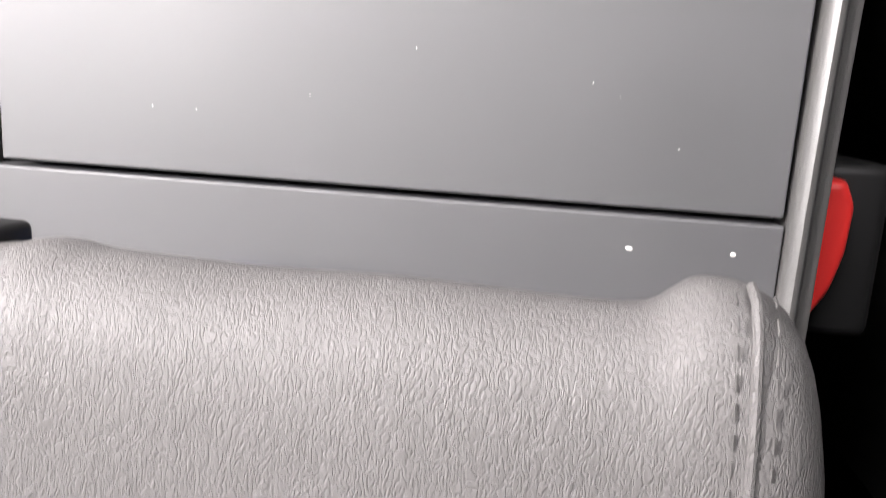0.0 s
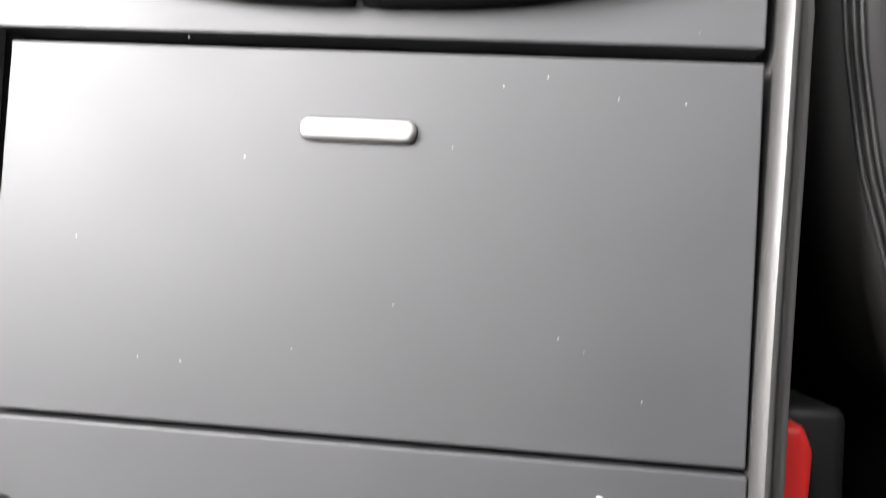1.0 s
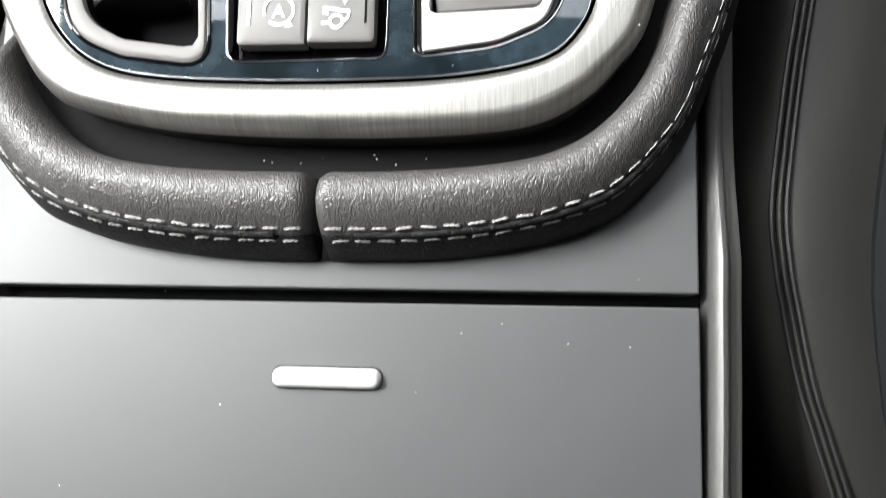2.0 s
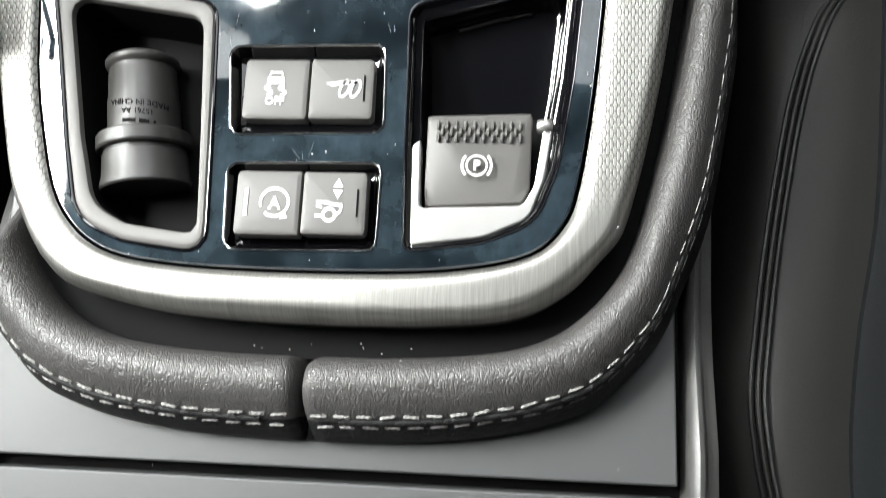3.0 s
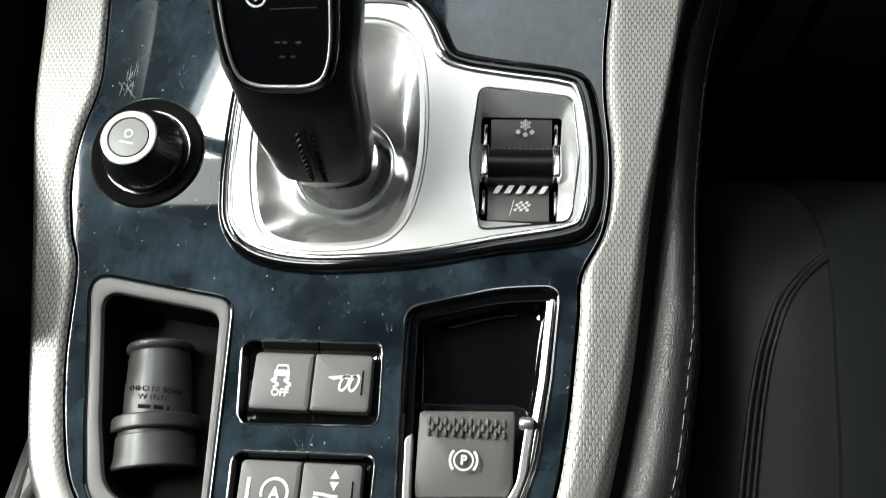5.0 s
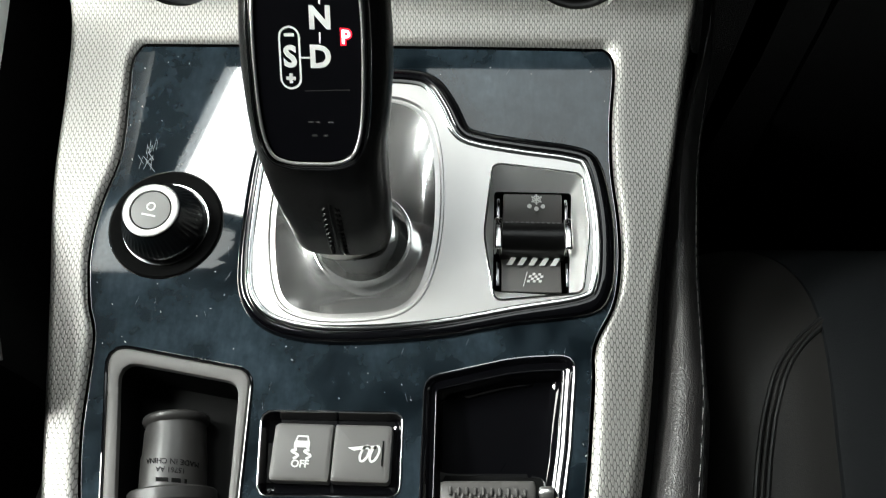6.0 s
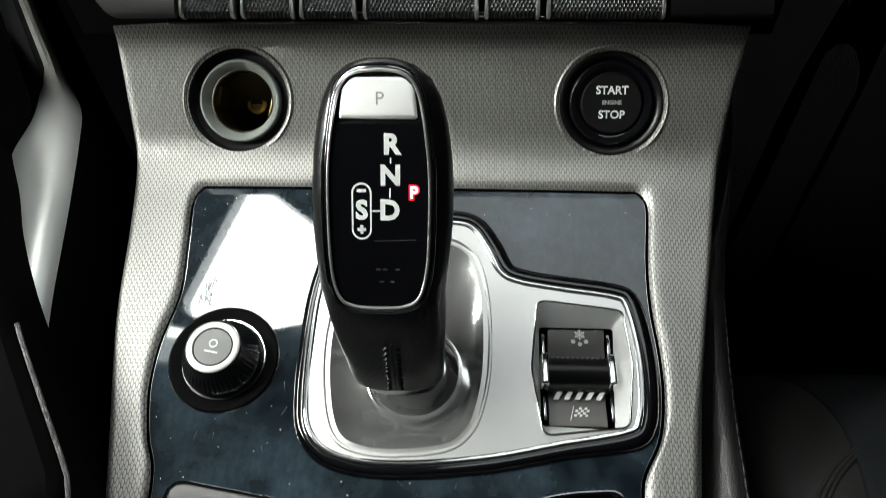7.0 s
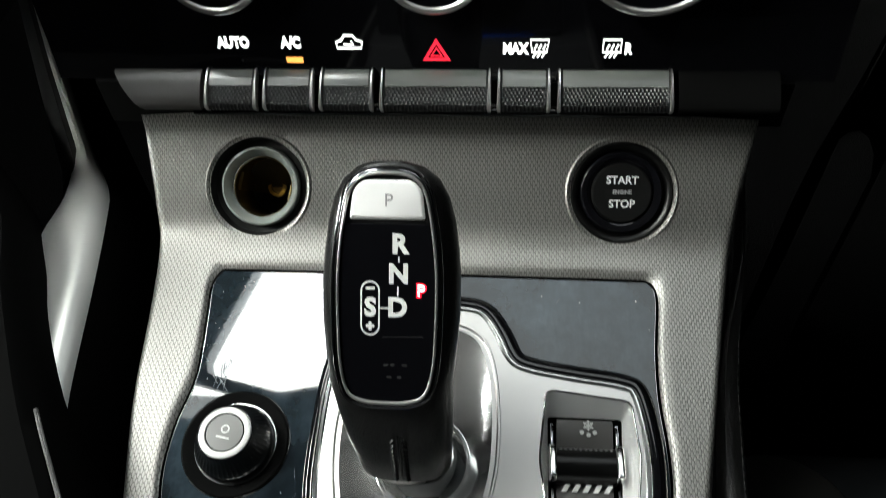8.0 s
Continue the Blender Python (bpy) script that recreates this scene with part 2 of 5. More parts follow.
def rounded(points, radius, n=120):
    """A closed polygon with rounded corners; radius may be one for all or one a corner."""
    k = len(points)
    rad = radius if isinstance(radius, (list, tuple)) else [radius] * k
    out = []
    for i in range(k):
        a, b, c = (np.array(points[(i + j) % k], float) for j in (-1, 0, 1))
        u, v = (a - b) / np.linalg.norm(a - b), (c - b) / np.linalg.norm(c - b)
        half = math.acos(max(-1, min(1, float(u @ v)))) / 2
        cut = min(rad[i] / math.tan(half), 0.48 * np.linalg.norm(a - b), 0.48 * np.linalg.norm(c - b))
        s, e = b + u * cut, b + v * cut
        for f in np.linspace(0, 1, 9):
            out.append((1 - f) ** 2 * s + 2 * f * (1 - f) * b + f * f * e)
    return resample(out, n)


def circle(cx, cy, r, n=64):
    a = np.linspace(0, 2 * math.pi, n, endpoint=False)
    return np.stack([cx + r * np.cos(a), cy + r * np.sin(a)], 1)


def grow(line, d):
    """The closed outline moved outwards by d (inwards where d is below nought)."""
    line = np.array(line, float)
    t = np.roll(line, -1, 0) - np.roll(line, 1, 0)
    t /= np.linalg.norm(t, axis=1)[:, None] + 1e-12
    x, y = line[:, 0], line[:, 1]
    turn = 1 if np.sum(x * np.roll(y, -1) - np.roll(x, -1) * y) > 0 else -1
    return line + d * turn * np.stack([t[:, 1], -t[:, 0]], 1)


def lift(line, h=0.0, follow=True):
    """Sets a flat outline on the console's surface, h above it."""
    return [(x, y, (profile(y) if follow else 0) + h) for x, y in np.array(line)[:, :2]]


def loft(rings, closed=True, cap=(False, False), bm=None):
    bm = bm or bmesh.new()
    rows = [[bm.verts.new(p) for p in r] for r in rings]
    n = len(rows[0])
    for a, b in zip(rows, rows[1:]):
        for i in range(n if closed else n - 1):
            j = (i + 1) % n
            bm.faces.new((a[i], a[j], b[j], b[i]))
    for want, r in ((cap[0], rows[0]), (cap[1], rows[-1])):
        if want:
            bm.faces.new(r)
    return bm


def sheet(outer, holes=(), h=0.0, cuts=(), follow=True):
    """A flat sheet with holes, cut across so that it can follow the console's surface."""
    bm = bmesh.new()
    edges = []
    for line in (outer, *holes):
        vs = [bm.verts.new((x, y, 0)) for x, y in np.array(line)[:, :2]]
        edges += [bm.edges.new((vs[i], vs[(i + 1) % len(vs)])) for i in range(len(vs))]
    bmesh.ops.triangle_fill(bm, use_beauty=True, use_dissolve=False, edges=edges, normal=(0, 0, 1))
    for y in cuts:
        bmesh.ops.bisect_plane(bm, geom=bm.verts[:] + bm.edges[:] + bm.faces[:], plane_co=(0, y, 0), plane_no=(0, 1, 0))
    for v in bm.verts:
        v.co.z = (profile(v.co.y) if follow else 0) + h
    return bm


CUTS = tuple(-0.055 + 0.008 * i for i in range(25))


def plate(outer, top, bottom, edge=0.0006, holes=(), follow=True, cuts=CUTS):
    """A plate with a rounded upper edge, on the console's surface."""
    inner = grow(outer, -edge)
    bm = sheet(inner, [grow(h, edge) for h in holes], top, cuts, follow)
    for line, sign in ((outer, 1), *((h, -1) for h in holes)):
        rings = [grow(line, -sign * edge), grow(line, -sign * edge * 0.3), line, line]
        hs = (top, top - edge * 0.3, top - edge, bottom)
        loft([lift(r, h, follow) for r, h in zip(rings, hs)], bm=bm)
    bmesh.ops.remove_doubles(bm, verts=bm.verts, dist=1e-6)
    return bm


def box(x0, x1, y0, y1, z0, z1, bevel=0.0, seg=2):
    bm = bmesh.new()
    bmesh.ops.create_cube(bm, size=1)
    for v in bm.verts:
        v.co = Vector((x0 + (v.co.x + 0.5) * (x1 - x0), y0 + (v.co.y + 0.5) * (y1 - y0), z0 + (v.co.z + 0.5) * (z1 - z0)))
    if bevel:
        bmesh.ops.bevel(bm, geom=bm.edges[:], offset=bevel, segments=seg, affect="EDGES", profile=0.5)
    return bm


def turned(rows, n=48, cap=(False, False), m=None):
    """A body of revolution round z from rows of (radius, z)."""
    bm = loft([[(r * math.cos(a), r * math.sin(a), z) for a in np.linspace(0, 2 * math.pi, n, endpoint=False)] for r, z in rows], cap=cap)
    if m is not None:
        bm.transform(m)
    return bm


def tube(path, r, n=8, closed=False, bm=None, squash=1.0):
    """A round bar along a path."""
    path = [Vector(p) for p in path]
    k = len(path)
    rings = []
    for i, p in enumerate(path):
        a = path[(i - 1) % k] if closed or i else path[0]
        b = path[(i + 1) % k] if closed or i < k - 1 else path[-1]
        t = (b - a).normalized()
        side = t.cross(Vector((0, 0, 1)))
        side = side.normalized() if side.length > 1e-6 else Vector((1, 0, 0))
        up = side.cross(t).normalized()
        rings.append([p + r * (math.cos(w) * side + squash * math.sin(w) * up) for w in np.linspace(0, 2 * math.pi, n, endpoint=False)])
    if closed:
        rings.append(rings[0])
    bm = loft(rings, cap=(not closed, not closed), bm=bm)
    if closed:
        bmesh.ops.remove_doubles(bm, verts=bm.verts, dist=1e-7)
    return bm


def lettering(text, size, m, depth=0.00008, spread=1.0, bold=0.0):
    """Words in the built-in font as a mesh, centred, set at m."""
    cu = bpy.data.curves.new("words", "FONT")
    cu.body, cu.size, cu.extrude, cu.align_x, cu.align_y = text, size, depth, "CENTER", "CENTER"
    cu.space_character, cu.offset, cu.resolution_u = spread, bold, 3
    ob = bpy.data.objects.new("words", cu)
    me = bpy.data.meshes.new_from_object(ob)
    bm = bmesh.new()
    bm.from_mesh(me)
    bm.transform(m)
    bpy.data.objects.remove(ob)
    bpy.data.curves.remove(cu)
    bpy.data.meshes.remove(me)
    return bm


def flat_bar(points, m, depth=0.0001, bm=None):
    """A thin raised shape from a flat outline, set at m."""
    bm = bm or bmesh.new()
    lo = [bm.verts.new(m @ Vector((x, y, 0))) for x, y in points]
    hi = [bm.verts.new(m @ Vector((x, y, depth))) for x, y in points]
    k = len(points)
    bm.faces.new(hi)
    for i in range(k):
        bm.faces.new((lo[i], lo[(i + 1) % k], hi[(i + 1) % k], hi[i]))
    return bm


def stroke(points, w, m, depth=0.0001, closed=False, bm=None):
    """A line of width w drawn on a surface."""
    p = np.array(points, float)
    k = len(p)
    sides = []
    for i in range(k):
        a = p[(i - 1) % k] if closed or i else p[0]
        b = p[(i + 1) % k] if closed or i < k - 1 else p[-1]
        t = (b - a) / (np.linalg.norm(b - a) + 1e-12)
        nrm = np.array([-t[1], t[0]]) * w / 2
        sides.append((p[i] + nrm, p[i] - nrm))
    bm = bm or bmesh.new()
    rows = [[bm.verts.new(m @ Vector((q[0], q[1], depth))) for q in s] for s in sides]
    for i in range(k if closed else k - 1):
        a, b = rows[i], rows[(i + 1) % k]
        bm.faces.new((a[0], a[1], b[1], b[0]))
    return bm


def arc(cx, cy, r, a0, a1, n=16):
    return [(cx + r * math.cos(radians(a)), cy + r * math.sin(radians(a))) for a in np.linspace(a0, a1, n)]


def on_surface(x, y, h=0.0):
    """A frame that lies on the console's surface at x, y."""
    slope = math.atan2(profile(y + 0.003) - profile(y - 0.003), 0.006)
    return Matrix.Translation((x, y, profile(y) + h)) @ Matrix.Rotation(slope, 4, "X")


# ---------------------------------------------------------------- the cabin that closes the place
tagged(part("floor", box(-0.82, 0.82, -1.3, 1.1, -0.42, -0.40), CARPET), "black carpeted cabin floor", "floor", kind="structure")
roof_out = [(-0.82, -1.3), (0.82, -1.3), (0.82, 1.1), (-0.82, 1.1)]
# Openings are made up: their outlines shape the white and grey panel reflections.
roof_hole = rounded([(-0.165, 0.252), (-0.192, 0.385), (-0.297, 0.462), (-0.350, 0.325), (-0.368, 0.275), (-0.362, 0.254), (-0.260, 0.232)], 0.008, 80)
roof_dim = rounded([(-0.300, 0.195), (-0.262, 0.213), (-0.368, 0.238), (-0.455, 0.258), (-0.482, 0.190)], 0.008, 60)
roof_right = rounded([(-0.03, 0.20), (0.36, 0.18), (0.38, 0.555), (0.17, 0.555), (-0.03, 0.545)], 0.012, 80)
roof_left = rounded([(-0.775, -0.06), (-0.515, -0.06), (-0.515, 0.46), (-0.775, 0.46)], 0.03, 60)
windscreen = rounded([(-0.42, 0.59), (0.42, 0.59), (0.42, 0.86), (-0.42, 0.86)], 0.03, 60)
ceiling = sheet(resample(roof_out, 40), [roof_hole, roof_dim, roof_right, roof_left, windscreen], 0.72, (), False)
ret = bmesh.ops.extrude_face_region(ceiling, geom=ceiling.faces[:])
for v in ret["geom"]:
    if isinstance(v, bmesh.types.BMVert):
        v.co.z += 0.03
tagged(part("ceiling", ceiling, HEADLINER, smooth=False), "grey fabric headliner with made-up roof openings and windscreen opening", "ceiling", kind="structure")


outer = [(-1.3, -0.40), (1.06, -0.40), (1.06, 0.72), (-1.3, 0.72)]
# unseen opening added for the lamp that brightens the knee panel
pane = [(-0.05, 0.25), (0.19, 0.25), (0.19, 0.48), (-0.05, 0.48)]
west = loft([[(x, y, z) for y, z in ring] for x, ring in ((-0.82, outer), (-0.82, pane), (-0.78, pane), (-0.78, outer), (-0.82, outer))])
tagged(part("wall_west", west, CABIN_BLACK, smooth=False), "black cabin side lining with an opening added for the knee lamp", "wall", kind="structure")
tagged(part("wall_east", box(0.78, 0.82, -1.3, 1.06, -0.40, 0.72), CABIN_BLACK), "black lining of the cabin side", "wall", kind="structure")
tagged(part("wall_north", box(-0.82, 0.82, 1.06, 1.10, -0.4, 0.72), CABIN_BLACK), "black bulkhead behind the dashboard", "wall", kind="structure")
tagged(part("wall_south", box(-0.82, 0.82, -1.30, -1.26, -0.4, 0.72), CABIN_BLACK), "black rear end of the cabin", "wall", kind="structure")

# ---------------------------------------------------------------- centre console
console = thing("center_console", "grey and black car center console with silver honeycomb surround", "center console", at=(0, -0.05, -0.4))

PANEL = curve([
    (0.0160, -0.0648), (0.0435, -0.0632), (0.0640, -0.0586), (0.0735, -0.0500), (0.0775, -0.0390), (0.0812, -0.0155), (0.0842, 0.0148), (0.0852, 0.0290),
    (0.0925, 0.0440), (0.0952, 0.0600), (0.0952, 0.0760), (0.0936, 0.0950), (0.0940, 0.1150), (0.0962, 0.1400), (0.0930, 0.1470), (0.0850, 0.1478),
    (0.0, 0.1485), (-0.0860, 0.1485), (-0.0935, 0.1478), (-0.0969, 0.1410), (-0.0958, 0.1239), (-0.0945, 0.0990), (-0.0985, 0.0780), (-0.0992, 0.0590),
    (-0.0955, 0.0400), (-0.0912, 0.0270), (-0.0885, -0.0061), (-0.0815, -0.0369), (-0.0738, -0.0512), (-0.0627, -0.0595), (-0.0464, -0.0632), (-0.0192, -0.0648),
], True, 260)

BIN_OUT = rounded([(-0.0845, 0.0238), (-0.0345, 0.0160), (-0.0322, -0.0590), (-0.0560, -0.0560), (-0.0705, -0.0500), (-0.0758, -0.0270)], [0.005, 0.005, 0.005, 0.008, 0.014, 0.02], 110)
BIN_IN = rounded([(-0.0790, 0.0178), (-0.0385, 0.0115), (-0.0354, -0.0535), (-0.0560, -0.0508), (-0.0660, -0.0455), (-0.0715, -0.0250)], [0.004, 0.004, 0.002, 0.008, 0.012, 0.02], 110)
BIN_IN = grow(BIN_IN, 0.0013)
WELL_A = rounded([(-0.0275, 0.0030), (0.0196, 0.0036), (0.0200, -0.0228), (-0.0256, -0.0238)], 0.003, 72)
WELL_B = rounded([(-0.0256, -0.0335), (0.0200, -0.0328), (0.0194, -0.0582), (-0.0248, -0.0588)], 0.003, 72)
BRAKE = rounded([(0.0272, 0.0160), (0.0581, 0.0236), (0.0785, 0.0250), (0.0757, -0.0060), (0.0715, -0.0330), (0.0655, -0.0490), (0.0500, -0.0555), (0.0282, -0.0580), (0.0276, -0.0300)],
                [0.0060, 0.08, 0.005, 0.05, 0.03, 0.014, 0.03, 0.0025, 0.03], 140)

LEVER_HOLE = rounded([(-0.0290, 0.0385), (0.0270, 0.0385), (0.0270, 0.1190), (-0.0290, 0.1190)], 0.020, 72)
MODE_HOLE = rounded([(0.0480, 0.0975), (0.0835, 0.0940), (0.0858, 0.0700), (0.0828, 0.0450), (0.0490, 0.0415), (0.0452, 0.0680)], 0.004, 80)
panel = part("gloss_panel", plate(PANEL, 0.0, -0.004, 0.0007, [grow(BIN_OUT, 0.0012), WELL_A, WELL_B, BRAKE, LEVER_HOLE, MODE_HOLE]), GLOSS, console, "scratched piano-black switch panel", sharp=10)

part("panel_edge", tube(lift(grow(PANEL, -0.0005), -0.00005), 0.00026, 6, True), DARK_CHROME, panel, "fine bright line round the panel")

# silver surround: one skin from the panel's edge out over the rim and up the dash
CORNER_IN = {"bl": (-0.066, -0.058), "br": (0.0675, -0.0565), "tr": (0.094, 0.1455), "tl": (-0.0955, 0.1465)}


def between(line, a, b):
    """The stretch of a closed outline, run counterclockwise, from the point nearest a to that nearest b."""
    line = np.array(line)
    i, j = (int(np.argmin(np.linalg.norm(line - np.array(q), axis=1))) for q in (a, b))
    if j < i:
        j += len(line)
    return line[[k % len(line) for k in range(i, j + 1)]]


if np.sum(PANEL[:, 0] * np.roll(PANEL[:, 1], -1) - np.roll(PANEL[:, 0], -1) * PANEL[:, 1]) < 0:
    PANEL = PANEL[::-1]
PI = grow(PANEL, 0.0008)
seg_in = [between(PI, CORNER_IN[a], CORNER_IN[b]) for a, b in (("bl", "br"), ("br", "tr"), ("tr", "tl"), ("tl", "bl"))]
seg_out = [
    curve([(-0.0845, -0.0610), (-0.0735, -0.0702), (-0.0481, -0.0768), (-0.0237, -0.0792), (0.0080, -0.0800), (0.0389, -0.0792), (0.0616, -0.0762), (0.0765, -0.0680), (0.0856, -0.0580)], False, 60),
    curve([(0.0856, -0.0580), (0.0925, -0.0469), (0.1022, -0.0035), (0.1100, 0.0538), (0.1160, 0.0900), (0.1278, 0.1511), (0.1330, 0.1790), (0.1385, 0.2010)], False, 60),
    curve([(0.1385, 0.2010), (0.07, 0.2022), (0.0, 0.2025), (-0.07, 0.2022), (-0.1330, 0.2010)], False, 60),
    curve([(-0.1330, 0.2010), (-0.1275, 0.1660), (-0.1235, 0.1290), (-0.1201, 0.0878), (-0.1120, 0.0400), (-0.0985, -0.0300), (-0.0912, -0.0500), (-0.0845, -0.0610)], False, 60),
]
COUNT = (44, 90, 96, 90)


def joined(segs):
    return np.vstack([resample(s, n + 1, False)[:-1] for s, n in zip(segs, COUNT)])


ring_in, ring_out = joined(seg_in), joined(seg_out)
top_from, top_to = COUNT[0] + COUNT[1], COUNT[0] + COUNT[1] + COUNT[2]
steps = (0.0, 0.03, 0.08, 0.16, 0.26, 0.36, 0.46, 0.56, 0.66, 0.75, 0.83, 0.90, 0.95, 0.985, 1.0)
rings = []
for s in steps:
    row = []
    for i, (a, b) in enumerate(zip(ring_in, ring_out)):
        p = a + (b - a) * s
        wide = float(np.linalg.norm(b - a))
        on_top = min(1.0, max(0.0, min(i - top_from + 14, top_to + 14 - i) / 14.0))
        d_in, d_out = s * wide, (1 - s) * wide
        rise = 0.0018 * (1 - math.exp(-((d_in / 0.0016) ** 1.2))) - 0.0003
        fall = -0.0062 * (1 - on_top) * max(0.0, 1 - d_out / 0.0058) ** 2.4
        row.append((p[0], p[1], profile(p[1]) + rise + fall))
    rings.append(row)
bm = loft(rings)
SOCKET_AT, START_AT = (-0.0800, 0.1806), (0.0822, 0.1803)


def facing(xy, h=0.0):
    """A frame on the dash slope, its z along the slope's normal."""
    x, y = xy
    return Matrix.Translation((x, y, profile(y) + 0.0012)) @ Matrix.Rotation(radians(44), 4, "X") @ Matrix.Translation((0, 0, h))


for where in (SOCKET_AT, START_AT):
    fm = facing(where)
    inv = fm.inverted()
    near = [f for f in bm.faces if (inv @ f.calc_center_median()).xy.length < 0.032 and abs((inv @ f.calc_center_median()).z) < 0.02]
    bmesh.ops.subdivide_edges(bm, edges=list({e for f in near for e in f.edges}), cuts=3, use_grid_fill=True)
    gone = [f for f in bm.faces if (inv @ f.calc_center_median()).xy.length < 0.0222 and abs((inv @ f.calc_center_median()).z) < 0.02]
    rim = {v for f in gone for v in f.verts if any(g.calc_center_median() is not None and (inv @ g.calc_center_median()).xy.length >= 0.0222 for g in v.link_faces)}
    bmesh.ops.delete(bm, geom=gone, context="FACES")
    for v in rim:
        if v.is_valid:
            q = inv @ v.co
            q.xy = q.xy.normalized() * 0.0222
            v.co = fm @ q
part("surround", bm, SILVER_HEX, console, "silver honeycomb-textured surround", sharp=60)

# dark wall below the silver rim, down to the leather
base = [(x * 0.995, y + (0.0005 if y < 0 else 0), -0.03) for x, y, z in rings[-1]]
part("under_wall", loft([[(x, y, z) for x, y, z in rings[-1]], [(x * 0.998, y + (0.0002 if y < 0 else 0), z - 0.002) for x, y, z in rings[-1]], base]), UNDER_BROWN, console)

# leather bolster round the panel, in two lengths that meet at the back
PAD_IN = curve([(0.168, 0.300), (0.150, 0.200), (0.1290, 0.1300), (0.1180, 0.0640), (0.1079, -0.0014), (0.0985, -0.0420), (0.0915, -0.0615), (0.0787, -0.0764), (0.0649, -0.0840), (0.0464, -0.0875), (0.0229, -0.0891), (0.0, -0.0893)], False, 260)
PAD_ST = curve([(0.186, 0.300), (0.170, 0.230), (0.1480, 0.1500), (0.1390, 0.1078), (0.1322, 0.0718), (0.1274, 0.0386), (0.1218, 0.0020), (0.1150, -0.0345), (0.1069, -0.0586), (0.0993, -0.0757), (0.0843, -0.0924), (0.0693, -0.0997), (0.0543, -0.1033), (0.0391, -0.1053), (0.0238, -0.1063), (0.0, -0.1067)], False, 260)


def pad_fall(side, y, s):
    """How far the bolster has dropped at a point along the console."""
    fall = -0.025 * max(0.0, y - 0.02) - 0.30 * max(0.0, y - 0.03) * max(0.0, s)
    return fall - (1.1 * max(0.0, y + 0.056) if side < 0 else 0.0)


def pad_half(side, gap):
    rows = []
    for a, b in zip(PAD_IN, PAD_ST):
        w = b - a
        lean = np.array(w) / np.linalg.norm(w)
        sec = [(-0.03, -0.024), (-0.02, -0.012), (0.02, -0.0068), (0.10, -0.0030), (0.24, -0.0009), (0.40, -0.0003), (0.56, -0.0009), (0.72, -0.0023), (0.86, -0.0044),
               (1.0, -0.0068), (1.05, -0.0084), (1.10, -0.0088), (1.15, -0.0102), (1.22, -0.0120), (1.32, -0.0148), (1.39, -0.0178), (1.40, -0.0225)]
        rows.append([np.array([*(a + w * s), z + pad_fall(side, a[1], s)]) for s, z in sec])
    rows = np.array(rows)
    # the end at the back turns in round the seam
    for r in rows:
        d = max(0.0, 1 - max(0.0, r[5, 0] - gap) / 0.0042) if r[5, 1] < -0.05 else 0.0
        tuck = 1 - math.sqrt(max(0.0, 1 - d * d))
        mid = r[3:14].mean(0)
        for k in range(1, len(r) - 1):
            r[k, 2] -= 0.0030 * tuck
            r[k, 1] += (mid[1] - r[k, 1]) * 0.22 * tuck
    out = []
    for r in rows:
        out.append([(side * max(x, gap if y < -0.05 else 0.0), y, z) for x, y, z in r])
    end = [(side * gap * 0.6, y, -0.0225) for x, y, z in out[-1]]
    return out, end


sewing = random.Random(11)
for side, name in ((1, "passenger"), (-1, "driver")):
    rows, end = pad_half(side, 0.0012)
    seam_at = 11
    pad = part("leather_bolster", loft([r[:seam_at] for r in rows] + [end[:seam_at]], closed=False), LEATHER, console, "black grained leather bolster with double stitching", sharp=70)
    part("skirt", loft([r[seam_at - 1:] for r in rows] + [end[seam_at - 1:]], closed=False), SHADED_LEATHER, pad, "leather skirt below the seam, its shade painted in", sharp=70)
    for s, h, shift in ((0.965, 0.0006, 0.0), (1.135, 0.0004, 0.5)):
        line = []
        for a, b in zip(PAD_IN, PAD_ST):
            q = a + (b - a) * s
            line.append((side * q[0], q[1], (-0.0061 if s < 1 else -0.0098) + h + pad_fall(side, a[1], s)))
        line = resample(line[::-1], 700, False)
        run = np.r_[0, np.cumsum(np.linalg.norm(np.diff(line, axis=0), axis=1))]
        bm = bmesh.new()
        at = 0.0035 + shift * 0.003
        while at < run[-1] - 0.01:
            ln = 0.0046 * (0.9 + 0.2 * sewing.random())
            skew = (sewing.random() - 0.5) * 0.0005
            thick = 0.00022 * (0.85 + 0.3 * sewing.random())
            spin = sewing.random() * 3.0
            for strand in (0, 1):
                pts = []
                for f in np.linspace(0, 1, 11):
                    p = np.array([float(np.interp(at + f * ln, run, line[:, k])) for k in range(3)])
                    th = spin + strand * math.pi + f * 9.0
                    g = 2 * f - 1
                    p += (0.00022 * math.cos(th) * 0.3, 0.00022 * math.cos(th) + skew * g, 0.00022 * math.sin(th) - 0.0006 * g ** 4)
                    pts.append(p)
                tube(pts, thick, 5, bm=bm)
            at += 0.0066 * (0.96 + 0.08 * sewing.random())
        part("stitching", bm, THREAD, pad, "row of pale grey stitches")
    # welt between the two rows
    line = [(side * (a + (b - a) * 1.05)[0], (a + (b - a) * 1.05)[1], -0.0078 + pad_fall(side, a[1], 1.05)) for a, b in zip(PAD_IN, PAD_ST)][:-6]
    part("welt", tube(line, 0.0009, 8), SHADED_LEATHER, pad)

# Black filler sheet stands in for the shade deep in the bolster's fold.
base = [(x, y) for x, y in PAD_IN if y < 0.12]
base = np.array(base + [(-x, y) for x, y in base[::-1]])
part("fold_shade_sheet", sheet(base, (), -0.0175, (), False), DEEP_BLACK, console)

# flat deck with its lid
DZ = -0.022


